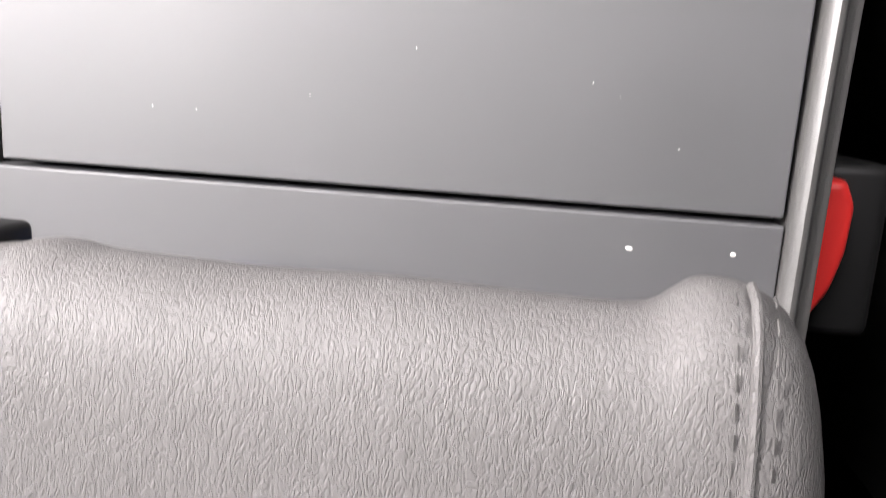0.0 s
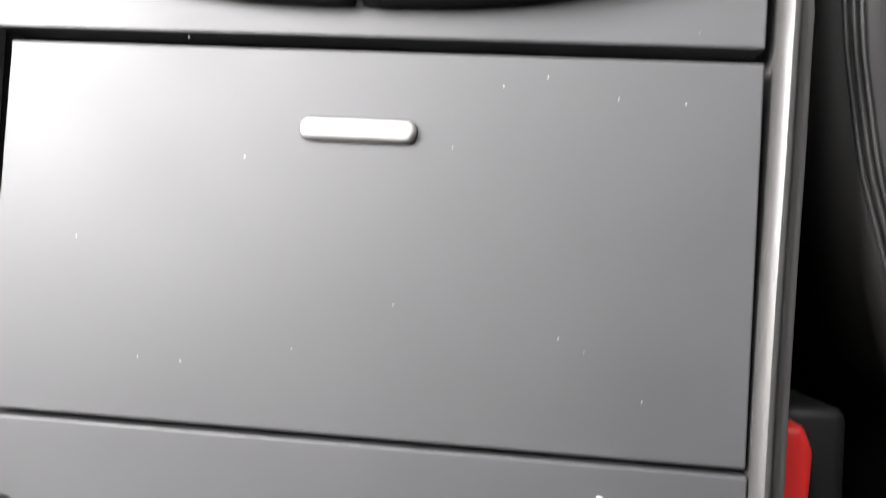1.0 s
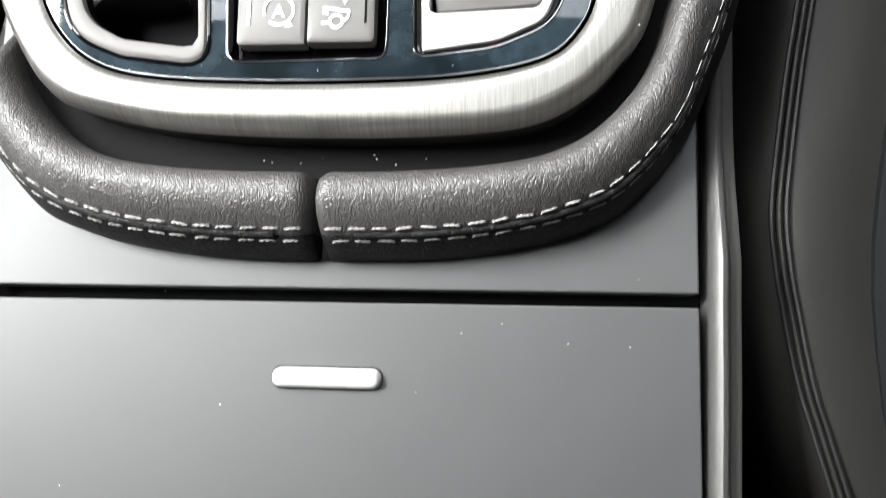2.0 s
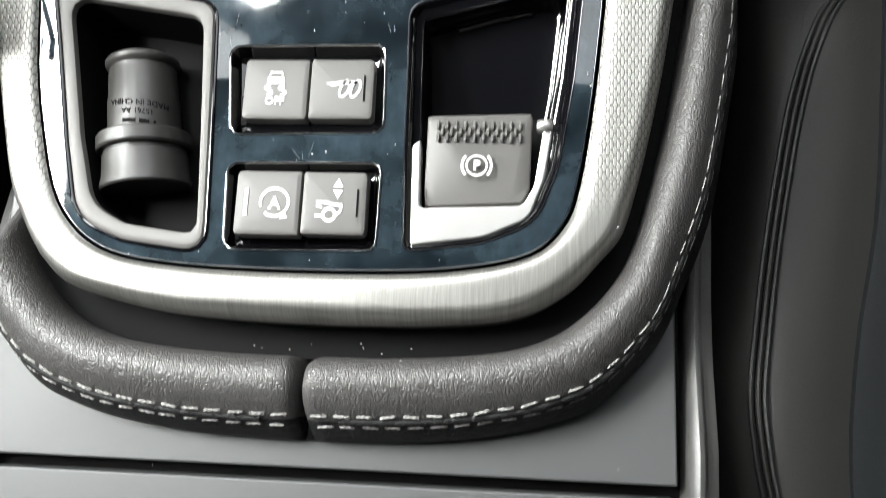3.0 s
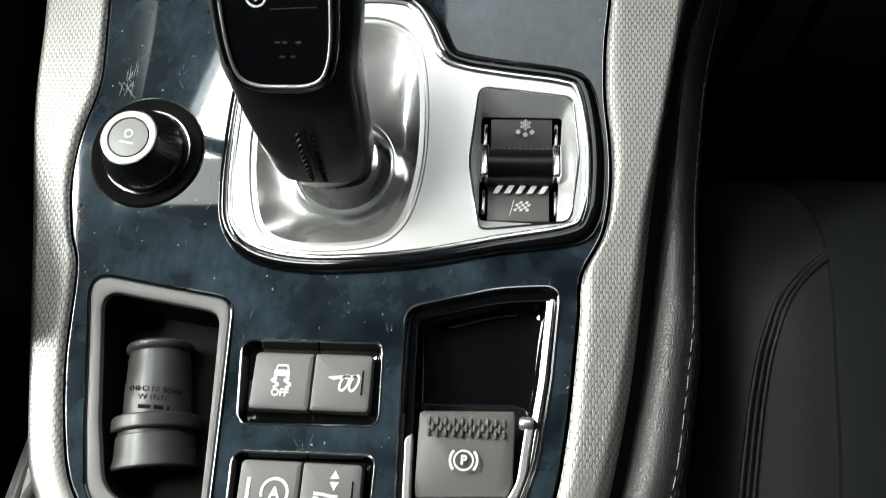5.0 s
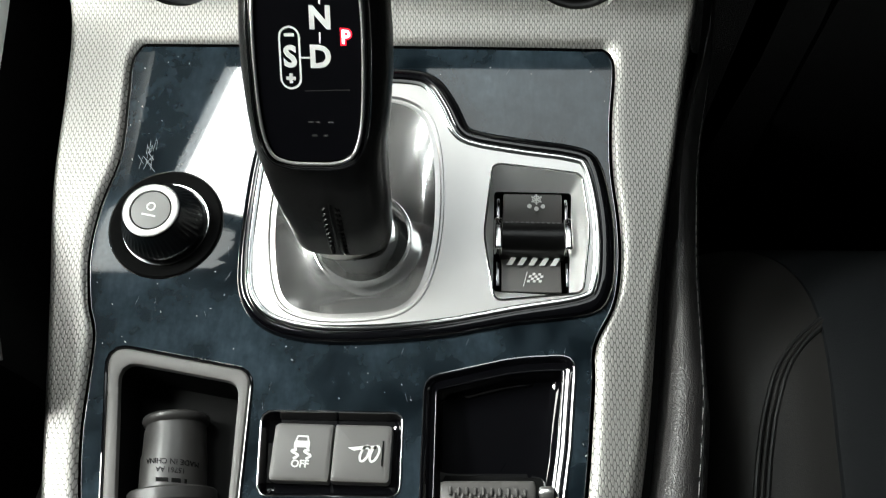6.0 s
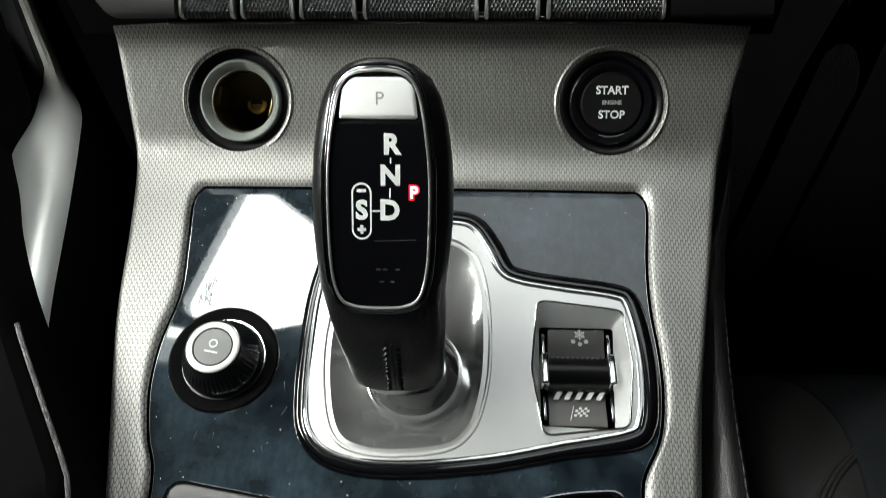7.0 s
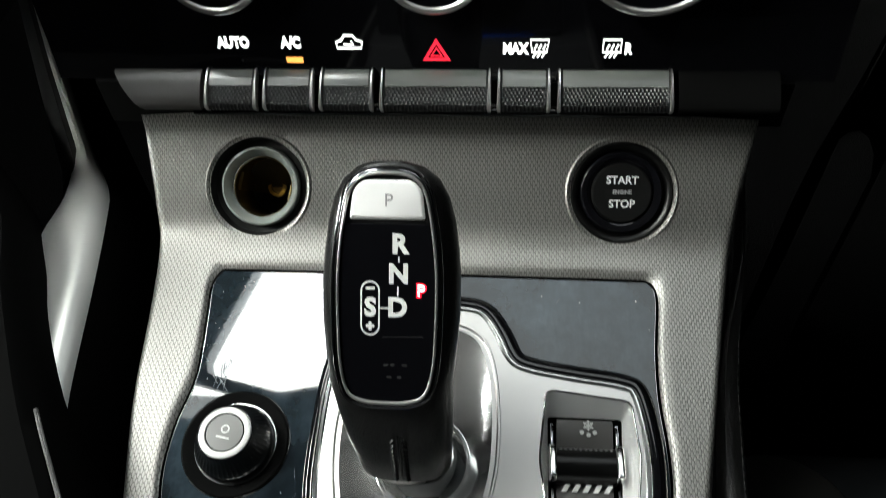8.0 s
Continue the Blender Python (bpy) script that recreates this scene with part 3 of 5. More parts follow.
def slab(x0, x1, y0, y1, r=0.0006):
    return box(x0, x1, y0, y1, DZ - 0.012, DZ, r)


part("front_deck", slab(-0.1065, 0.1086, -0.1216, -0.02), DECK, console, "satin dark grey deck", sharp=10)
part("rear_deck", slab(-0.1065, 0.1092, -0.42, -0.2326), DECK, console, "satin dark grey rear deck", sharp=10)
lid = part("lid", slab(-0.1013, 0.1086, -0.2307, -0.1255), DECK, console, "satin grey sliding storage lid, closed", sharp=10)
HANDLE = rounded([(-0.0139, -0.1504), (0.0179, -0.1504), (0.0179, -0.1448), (-0.0139, -0.1448)], 0.0028, 60)
bm = loft([lift(grow(HANDLE, g), DZ + h, False) for g, h in ((0.0003, 0.0), (0.0, 0.0016), (-0.0004, 0.0024), (-0.0011, 0.0029), (-0.002, 0.0031))], cap=(False, True))
# Thin black plate just wider than the handle paints its shadow on the lid.
part("handle_shadow", loft([lift(grow(HANDLE, g), DZ + h, False) for g, h in ((0.0006, 0.00015), (-0.0005, 0.0002))], cap=(False, True)), DEEP_BLACK, lid, "black plate painted as the shadow round the handle")
part("lid_handle", bm, SILVER_PLAIN, lid, "silver bar handle")
part("deck_well", box(-0.1120, 0.1120, -0.42, -0.01, DZ - 0.04, DZ - 0.0122), DEEP_BLACK, console)

# grained rails along both sides of the deck
for side in (1, -1):
    path = [(0.1130, -0.42), (0.1134, -0.25), (0.1140, -0.19), (0.1149, -0.15), (0.1156, -0.11), (0.1175, -0.075), (0.1225, -0.03), (0.130, 0.04), (0.145, 0.14), (0.165, 0.25)]
    line = curve(path, False, 60)
    sec = [(-0.0038, -0.014), (-0.0038, -0.002), (-0.0035, 0.0004), (-0.0027, 0.0018), (-0.0015, 0.0024), (-0.0003, 0.0021), (0.0006, 0.0010), (0.0011, -0.0006), (0.0016, -0.0012), (0.0040, -0.0018), (0.0049, -0.0026), (0.0053, -0.006), (0.0060, -0.02), (0.012, -0.16)]
    rows = []
    for x, y in line:
        drop = -0.35 * max(0.0, y + 0.11) if y < 0.02 else -0.0455 - 0.1 * (y - 0.02)
        rows.append([(side * (x + u), y, DZ + 0.0025 + v + drop) for u, v in sec])
    part("side_rail", loft(rows, closed=False), RAIL, console, "grained dark grey side rail")

part("console_body", box(-0.112, 0.112, -0.42, 0.26, -0.40, -0.062, 0.004), CABIN_BLACK, console)

# ---------------------------------------------------------------- open bin with its rubber plug
bm = loft([lift(r, h) for r, h in ((grow(BIN_OUT, 0.0010), -0.003), (grow(BIN_OUT, 0.0010), -0.0002), (grow(BIN_OUT, 0.0004), 0.0005), (grow(BIN_OUT, -0.0006), 0.0007), (grow(BIN_IN, 0.0010), 0.0006), (grow(BIN_IN, 0.0003), 0.0002), (BIN_IN, -0.0008), (BIN_IN, -0.006))])
bin_frame = part("bin_frame", bm, BIN_GREY, console, "matt grey rubber rim of the open bin")
part("bin_gloss_edge", tube(lift(grow(BIN_OUT, 0.0016), 0.0001), 0.0006, 8, True), GLOSS_CLEAN, bin_frame, "gloss black edge of the bin")
bm = loft([lift(BIN_IN, -0.002), lift(grow(BIN_IN, -0.001), -0.030), lift(grow(BIN_IN, -0.003), -0.046)], cap=(False, True))
part("bin_tray", bm, DEEP_BLACK, console, "deep black storage bin")

plug = thing("rubber_plug", "dark grey rubber bung lying in the open bin", "plug", at=(-0.055, -0.018, -0.03))
A, B = Vector((-0.0618, 0.0042, -0.0110)), Vector((-0.0556, -0.0410, -0.0125))
axis = (B - A).normalized()
pm = Matrix.Translation(A) @ axis.to_track_quat("Z", "Y").to_matrix().to_4x4()
rows = [(0.006, 0.0008), (0.0096, 0.0), (0.0112, 0.0004), (0.0120, 0.0012), (0.0121, 0.0022), (0.0116, 0.0032), (0.0108, 0.0038), (0.0107, 0.0044), (0.0111, 0.0060), (0.0113, 0.0130), (0.0117, 0.0150), (0.0118, 0.0265)]
part("plug_body", turned([(r * 0.95, z) for r, z in rows], 56, (True, False), pm), RUBBER, plug)
rows = [(0.0118, 0.0262), (0.0150, 0.0264), (0.0155, 0.0270), (0.0155, 0.0306), (0.0150, 0.0312), (0.0132, 0.0314)]
part("plug_flange", turned([(r * 0.95, z) for r, z in rows], 56, m=pm), RUBBER, plug)
rows = [(0.0132, 0.0313), (0.0132, 0.0326), (0.0138, 0.0330), (0.0140, 0.0395), (0.0146, 0.0420), (0.0147, 0.0432), (0.0140, 0.0438), (0.010, 0.0438)]
part("plug_foot", turned([(r * 0.95, z) for r, z in rows], 56, (False, True), pm), RUBBER, plug)


def wrap_on_plug(bm, along, r):
    """Bends flat letters round the plug, to be read from the far end."""
    for v in bm.verts:
        th = v.co.x / r
        off = r + v.co.z
        side = Vector((1, 0, 0))
        c = A + axis * (along + v.co.y)
        up = axis.cross(side).normalized()
        up = up if up.z > 0 else -up
        v.co = c + off * (math.sin(th) * -side + math.cos(th) * up)
    return bm


for words, along, size in (("MADE IN CHINA", 0.0178, 0.0026), ("15761 AA", 0.0206, 0.0024)):
    bm = lettering(words, size, pose(-0.0030 if size > 0.0025 else -0.0026, 0, 0), 0.00015)
    part("moulded_line", wrap_on_plug(bm, along, 0.0112), DEEP_BLACK, plug)
bm = bmesh.new()
for x0, x1 in ((-0.0082, -0.0074), (-0.0062, -0.0032), (-0.0022, 0.0020)):
    flat_bar([(x0, -0.0007), (x1, -0.0007), (x1, 0.0007), (x0, 0.0007)], Matrix(), 0.00012, bm)
part("moulded_mark", wrap_on_plug(bm, 0.0240, 0.0113), DEEP_BLACK, plug)

# ---------------------------------------------------------------- push buttons in their wells
for well, top in ((WELL_A, "upper"), (WELL_B, "lower")):
    bm = loft([lift(r, h) for r, h in ((grow(well, 0.0007), 0.0001), (grow(well, 0.0002), 0.0003), (well, -0.0004), (grow(well, -0.0014), -0.0042), (grow(well, -0.003), -0.0050))], cap=(False, True))
    frame_ob = part("switch_well", bm, GLOSS_CLEAN, console, "gloss black switch well with a bright rim")
    part("well_edge", tube(lift(grow(well, 0.0005), 0.00005), 0.00040, 8, True), CHROME, frame_ob)


def push_button(x0, x1, y0, y1, label, radii):
    """A flat key with a softly crowned face. Returns the thing and a frame in the middle of its face."""
    ob = thing("push_button", label, "push button", "console push buttons", at=((x0 + x1) / 2, (y0 + y1) / 2, -0.005))
    line = rounded([(x0, y0), (x1, y0), (x1, y1), (x0, y1)], radii, 56)
    bm = loft([lift(grow(line, g), h, False) for g, h in ((0.0, -0.0050), (0.0, -0.0008), (-0.0002, -0.0003), (-0.0007, -0.0001), (-0.0014, 0.00005))], cap=(False, True))
    part("key_cap", bm, KEY_GREY, ob)
    return ob, Matrix.Translation(((x0 + x1) / 2, (y0 + y1) / 2, 0.00022))


def led_slot(ob, m, x, lit=False):
    part("led_slot", flat_bar([(x - (0.0006 if lit else 0.0003), -0.0042), (x + (0.0006 if lit else 0.0003), -0.0042), (x + (0.0006 if lit else 0.0003), 0.0042), (x - (0.0006 if lit else 0.0003), 0.0042)], m, 0.00008), PRINT if lit else DEEP_BLACK, ob, "pale lamp window" if lit else "dark lamp window")


R1, R2 = 0.0016, 0.0004
ob, m = push_button(-0.0232, -0.0032, -0.0192, 0.0, "grey stability control off button with a car symbol", [R1, R2, R2, R1])
bm = lettering("OFF", 0.0034, m @ pose(0, -0.0041, 0), bold=0.00010)
flat_bar([(-0.0027, 0.0014), (0.0027, 0.0014), (0.0027, 0.0032), (0.0022, 0.0036), (-0.0022, 0.0036), (-0.0027, 0.0032)], m, 0.0001, bm)
stroke([(-0.0021, 0.0034), (-0.0017, 0.0051), (0.0017, 0.0051), (0.0021, 0.0034)], 0.0007, m, bm=bm)
for s in (-1, 1):
    x = s * 0.0021
    flat_bar([(x - 0.0005, 0.0008), (x + 0.0005, 0.0008), (x + 0.0005, 0.0016), (x - 0.0005, 0.0016)], m, 0.0001, bm)
    stroke(curve([(x + 0.0007, 0.0006), (x - 0.0011, 0.0001), (x + 0.0012, -0.0013), (x - 0.0004, -0.0024)], False, 18), 0.0009, m, bm=bm)
part("symbol", bm, PRINT, ob, smooth=False)

ob, m = push_button(-0.0027, 0.0168, -0.0190, 0.0001, "grey descent control button with two looped figures", [R2, R1, R1, R2])
bm = bmesh.new()
for x in (0.0010, 0.0043):
    pts = [(x + 0.0013 * math.cos(a) + 0.0008 * math.sin(a), 0.0026 * math.sin(a) - 0.0002) for a in np.linspace(0, 2 * math.pi, 20, endpoint=False)]
    stroke(pts, 0.0008, m, closed=True, bm=bm)
flat_bar([(-0.0048, 0.0016), (0.0010, 0.0024), (0.0054, 0.0024), (0.0042, 0.0014), (-0.0012, 0.0010), (-0.0026, 0.0006)], m, 0.0001, bm)
part("symbol", bm, PRINT, ob, smooth=False)
led_slot(ob, m, 0.0070)

ob, m = push_button(-0.0224, -0.0028, -0.0550, -0.0355, "grey stop start button with a circled letter A", [R1, R2, R2, R1])
bm = lettering("A", 0.0052, m @ pose(0.0022, -0.0004, 0), bold=0.00012)
stroke(arc(0.0022, 0.0, 0.0042, -130, 200, 30)[::1], 0.0009, m, bm=bm)
flat_bar([(0.0040, -0.0050), (0.0064, -0.0046), (0.0054, -0.0026)], m, 0.0001, bm)
part("symbol", bm, PRINT, ob, smooth=False)
led_slot(ob, m, -0.0064, True)

ob, m = push_button(-0.0023, 0.0168, -0.0545, -0.0356, "grey button with a car tail and two arrows", [R2, R1, R1, R2])
bm = bmesh.new()
flat_bar([(-0.0004, 0.0048), (0.0026, 0.0048), (0.0011, 0.0074)], m, 0.0001, bm)
flat_bar([(-0.0004, 0.0038), (0.0011, 0.0012), (0.0026, 0.0038)], m, 0.0001, bm)
stroke(arc(-0.0012, -0.0036, 0.0018, 0, 342, 20), 0.0010, m, closed=True, bm=bm)
stroke([(-0.0052, 0.0002), (-0.0024, 0.0), (0.0004, -0.0006), (0.0026, -0.0006)], 0.0009, m, bm=bm)
stroke([(-0.0052, -0.0010), (-0.0034, -0.0014)], 0.0008, m, bm=bm)
stroke([(-0.0054, -0.0040), (-0.0032, -0.0040)], 0.0009, m, bm=bm)
stroke([(0.0024, -0.0006), (0.0020, -0.0026), (0.0006, -0.0040)], 0.0009, m, bm=bm)
part("symbol", bm, PRINT, ob, smooth=False)
led_slot(ob, m, 0.0070)

# ---------------------------------------------------------------- parking brake switch
brake = thing("parking_brake_switch", "grey parking brake pull switch in a black well", "brake switch", at=(0.05, -0.02, -0.02))
rows = []
for g, h in ((0.0008, 0.0001), (0.0002, 0.0004), (-0.0004, 0.0001), (-0.0010, -0.0012), (-0.0016, -0.0017), (-0.0030, -0.0021), (-0.0036, -0.0024), (-0.0040, -0.0034), (-0.0044, -0.0070), (-0.0052, -0.0102), (-0.0070, -0.0112)):
    rows.append([(x, y, z + (0 if h > -0.008 else -0.010 * max(0.0, min(1.0, (0.018 - y) / 0.045)))) for x, y, z in lift(grow(BRAKE, g), h)])
for f in (0.75, 0.5, 0.25, 0.08):
    mid = np.mean(rows[10], axis=0)
    rows.append([(mid[0] + (p[0] - mid[0]) * f, mid[1] + (p[1] - mid[1]) * f, profile(mid[1] + (p[1] - mid[1]) * f) - 0.0112 - 0.010 * max(0.0, min(1.0, (0.018 - mid[1] - (p[1] - mid[1]) * f) / 0.045))) for p in rows[10]])
part("well", loft(rows, cap=(False, True)), GLOSS_CLEAN, brake, "gloss black stepped well")
part("well_lip", tube(lift(grow(BRAKE, -0.0037), -0.0025), 0.0003, 8, True), GLOSS_CLEAN, brake, "gloss black inner lip")
part("well_edge", tube(lift(grow(BRAKE, 0.0005), 0.0002), 0.0003, 6, True), DARK_CHROME, brake)
CRADLE = rounded([(0.0290, -0.0265), (0.0318, -0.0240), (0.0322, -0.0452), (0.0620, -0.0440), (0.0652, -0.0380), (0.0676, -0.0205), (0.0706, -0.0205), (0.0684, -0.0360), (0.0640, -0.0478), (0.0510, -0.0536), (0.0296, -0.0566)],
                 [0.002, 0.0016, 0.001, 0.003, 0.008, 0.001, 0.001, 0.02, 0.008, 0.02, 0.0012], 130)
part("cradle", plate(CRADLE, -0.0012, -0.009, 0.0006, (), True, ()), ALUMINIUM, brake, "satin silver cradle", sharp=10)
bm = turned([(0.0004, 0.0), (0.0015, 0.0002), (0.0021, 0.0010), (0.0021, 0.0040), (0.0016, 0.0047), (0.0004, 0.0049)], 20, (True, True), Matrix.Translation((0.0655, -0.0200, -0.0022)) @ Matrix.Rotation(radians(90), 4, "Y"))
part("pivot_pin", bm, ALUMINIUM, brake, "rounded chrome pivot")
KEY = rounded([(0.0332, -0.0445), (0.0624, -0.0430), (0.0640, -0.0390), (0.0645, -0.0165), (0.0335, -0.0175)], [0.0008, 0.002, 0.002, 0.001, 0.001], 70)
bm = loft([lift(grow(KEY, g), h, False) for g, h in ((0, -0.010), (0, -0.0030), (-0.0002, -0.0024), (-0.0006, -0.0021))], cap=(False, True))
for v in bm.verts:
    if v.co.z > -0.006:
        f = (v.co.y + 0.0175) / -0.027
        v.co.z += -0.0006 + 0.0022 * max(0, 1 - f) - 0.0030 * max(0.0, f - 0.82) / 0.18
key = part("pull_key", bm, KEY_GREY, brake, "ribbed dark grey pull key")


def key_top(y):
    f = (y + 0.0175) / -0.027
    return -0.0020 - 0.0006 + 0.0022 * max(0, 1 - f)


for r, n, x0, y in ((0, 10, 0.0368, -0.0206), (1, 9, 0.0381, -0.0224), (2, 10, 0.0368, -0.0242)):
    for i in range(n):
        rib = box(x0 + i * 0.00268 - 0.0005, x0 + i * 0.00268 + 0.0005, y - 0.0013, y + 0.0013, key_top(y) - 0.0004, key_top(y) + 0.0007, 0.0003, 1)
        part("rib", rib, KEY_GREY, key)
m = Matrix.Translation((0.0484, -0.0325, key_top(-0.0325) + 0.0002))
bm = lettering("P", 0.0040, m, bold=0.00015)
stroke(arc(0, 0, 0.0030, 0, 342, 20), 0.0006, m, closed=True, bm=bm)
for a in (0, 180):
    stroke(arc(0, 0, 0.0043, a - 42, a + 42, 10), 0.0008, m, bm=bm)
part("symbol", bm, PRINT, key, smooth=False)

# ---------------------------------------------------------------- gear selector on its metal plate
selector = thing("gear_selector", "black leather gear selector lever on a satin metal plate", "gear selector", at=(0, 0.07, 0.005))
PLATE = curve([(-0.0412, 0.0750), (-0.0398, 0.1000), (-0.0345, 0.1200), (-0.0231, 0.1300), (0.0, 0.1330), (0.0170, 0.1328), (0.0250, 0.1298), (0.0314, 0.1204), (0.0365, 0.1100), (0.0430, 0.1064),
               (0.0585, 0.1036), (0.0800, 0.1004), (0.0858, 0.0960), (0.0890, 0.0800), (0.0896, 0.0640), (0.0878, 0.0490), (0.0820, 0.0428), (0.0576, 0.0378), (0.0311, 0.0324), (0.0042, 0.0296),
               (-0.0155, 0.0299), (-0.0300, 0.0340), (-0.0382, 0.0430), (-0.0408, 0.0560)], True, 220)
GATE = curve([(-0.0339, 0.0706), (-0.0330, 0.0900), (-0.0290, 0.1090), (-0.0200, 0.1210), (-0.0050, 0.1245), (0.0120, 0.1245), (0.0230, 0.1190), (0.0285, 0.1080), (0.0312, 0.0900), (0.0314, 0.0697),
              (0.0290, 0.0540), (0.0245, 0.0430), (0.0160, 0.0365), (0.0, 0.0340), (-0.0150, 0.0345), (-0.0255, 0.0390), (-0.0310, 0.0500)], True, 160)
RECESS = rounded([(0.0490, 0.0965), (0.0825, 0.0925), (0.0848, 0.0700), (0.0818, 0.0465), (0.0500, 0.0428), (0.0462, 0.0680)], [0.004, 0.004, 0.03, 0.004, 0.004, 0.03], 110)
H = 0.0030
PLATE_WIDER = np.clip((PLATE[:, 0] + 1.2 * (PLATE[:, 1] - 0.085)) / 0.05, 0.0, 1.0)[:, None]
PLATE_OUT = grow(PLATE, 1.0) - PLATE
bm = loft([lift(PLATE + PLATE_OUT * g * (1.0 + 0.9 * PLATE_WIDER if g > 0 else 1.0), h) for g, h in ((0.0024, -0.001), (0.0024, 0.0004), (0.0022, 0.0014), (0.0016, H - 0.0006), (0.0008, H + 0.0002), (0.0, H + 0.0004), (-0.0008, H + 0.0002), (-0.0013, H - 0.0006))])
border = part("plate_border", bm, GLOSS_CLEAN, selector, "gloss black edge of the plate")
bm = loft([lift(grow(PLATE, g), h) for g, h in ((-0.0012, H - 0.0007), (-0.0015, H - 0.0001), (-0.0020, H + 0.0003), (-0.0028, H + 0.0003), (-0.0034, H + 0.0001), (-0.0037, H))])
part("plate_rim", bm, CHROME, selector, "bright rounded rim of the plate")
bm = sheet(grow(PLATE, -0.0037), [grow(GATE, 0.0), RECESS], H, CUTS)
part("metal_plate", bm, ALUMINIUM, selector, "satin aluminium plate")
bm = loft([lift(grow(GATE, g), h) for g, h in ((0.0, H), (-0.0003, H + 0.0004), (-0.0010, H + 0.0004), (-0.0014, H - 0.0002), (-0.0016, H - 0.0006), (-0.0022, H - 0.0006), (-0.0034, H - 0.0004))])
part("gate_rim", bm, ALUMINIUM, selector, "polished rim round the lever base")
c = np.array([0.0, 0.0670])
rows = []
for s, h in ((0.0, H - 0.0004), (0.10, H - 0.0018), (0.25, H - 0.0034), (0.42, H - 0.0040), (0.55, H - 0.0036)):
    inner, ring = grow(GATE, -0.0034), circle(0.0, 0.0670, 0.012, 160)
    a0 = np.arctan2(*(inner - c).T[::-1])
    ring = np.stack([c[0] + 0.0150 * np.cos(a0), c[1] + 0.0150 * np.sin(a0)], 1)
    rows.append(lift(inner + (ring - inner) * s / 0.55, h))
part("gate_dish", loft(rows), DISH, selector, "mirror-polished dish under the lever")
tilt = on_surface(0.0, 0.0670)
rows = [(0.0186, H - 0.006), (0.0186, H - 0.0006), (0.0182, H + 0.0002), (0.0176, H + 0.0002), (0.0172, H - 0.0003), (0.0160, H + 0.0008), (0.0140, H + 0.0024), (0.0118, H + 0.0034)]
part("base_collar", turned(rows, 56, (False, True), on_surface(0.0020, 0.0665)), DISH, selector, "polished domed collar")
rows = [(0.0142, 0.004), (0.0142, 0.0185), (0.0138, 0.019)]
stem = turned(rows, 40, (False, True), Matrix.Translation((-0.003, 0.0668, 0.008)))
for v in stem.verts:
    v.co.y = 0.0668 + (v.co.y - 0.0668) * 0.8
part("stem", stem, ALUMINIUM, selector, "satin metal lever stem")

UP, OUT = Vector((0, 0.692, 0.722)).normalized(), Vector((0, -0.722, 0.692)).normalized()
FACE = Vector((-0.0058, 0.085, 0.0905))
KM = Matrix((
    (1, UP.x, OUT.x, FACE.x),
    (0, UP.y, OUT.y, FACE.y),
    (0, UP.z, OUT.z, FACE.z),
    (0, 0, 0, 1)))


def oval(mid, ax, ay, p=2.6, n=56):
    out = []
    for a in np.linspace(0, 2 * math.pi, n, endpoint=False):
        ca, sa = math.cos(a), math.sin(a)
        out.append(Vector(mid) + ax * (abs(ca) ** (2 / p) * (1 if ca > 0 else -1)) + ay * (abs(sa) ** (2 / p) * (1 if sa > 0 else -1)))
    return out


X = Vector((1, 0, 0))
rows = [
    oval((-0.0032, 0.0665, 0.0195), X * 0.0158, Vector((0, 0.0105, 0.0)), 3.2),
    oval((-0.0032, 0.0665, 0.0205), X * 0.0170, Vector((0, 0.0120, 0.001)), 3.2),
    oval((-0.0034, 0.0670, 0.0260), X * 0.0174, Vector((0, 0.0128, 0.002)), 3.2),
    oval((-0.0040, 0.0688, 0.0390), X * 0.0185, Vector((0, 0.0136, 0.005)), 3.1),
    oval((-0.0050, 0.0715, 0.0500), X * 0.0198, Vector((0, 0.0134, 0.008)), 3.0),
]
for v, hw, back in ((-0.030, 0.0208, 0.0255), (-0.020, 0.0220, 0.0262), (-0.008, 0.0230, 0.0262), (0.004, 0.0231, 0.0260), (0.014, 0.0225, 0.0255), (0.024, 0.0211, 0.0245), (0.032, 0.0190, 0.0230), (0.038, 0.0158, 0.0200), (0.042, 0.0108, 0.0150), (0.0438, 0.0050, 0.0080)):
    mid = FACE + UP * v - OUT * (0.0002 + back / 2 + (0.0245 - back) * 0.12)
    rows.append(oval(mid, X * hw, OUT * -(back / 2), 3.0)[:1] + oval(mid, X * hw, OUT * -(back / 2), 3.0)[1:])
body = loft([[tuple(p) for p in r] for r in rows], cap=(True, True))
grip = part("grip", body, GRIP_LEATHER, selector, "smooth black leather grip", sharp=80)
FACE_OUT = curve([(0.0, 0.0408), (0.0075, 0.0398), (0.0122, 0.0355), (0.0146, 0.0270), (0.0166, 0.0100), (0.0167, -0.0080), (0.0158, -0.0230), (0.0132, -0.0318), (0.0080, -0.0348), (0.0, -0.0353),
                  (-0.0080, -0.0348), (-0.0132, -0.0318), (-0.0158, -0.0230), (-0.0167, -0.0080), (-0.0166, 0.0100), (-0.0146, 0.0270), (-0.0122, 0.0355), (-0.0075, 0.0398)], True, 140)


def on_face(line, h):
    return [tuple(KM @ Vector((x, y, h))) for x, y in np.array(line)[:, :2]]


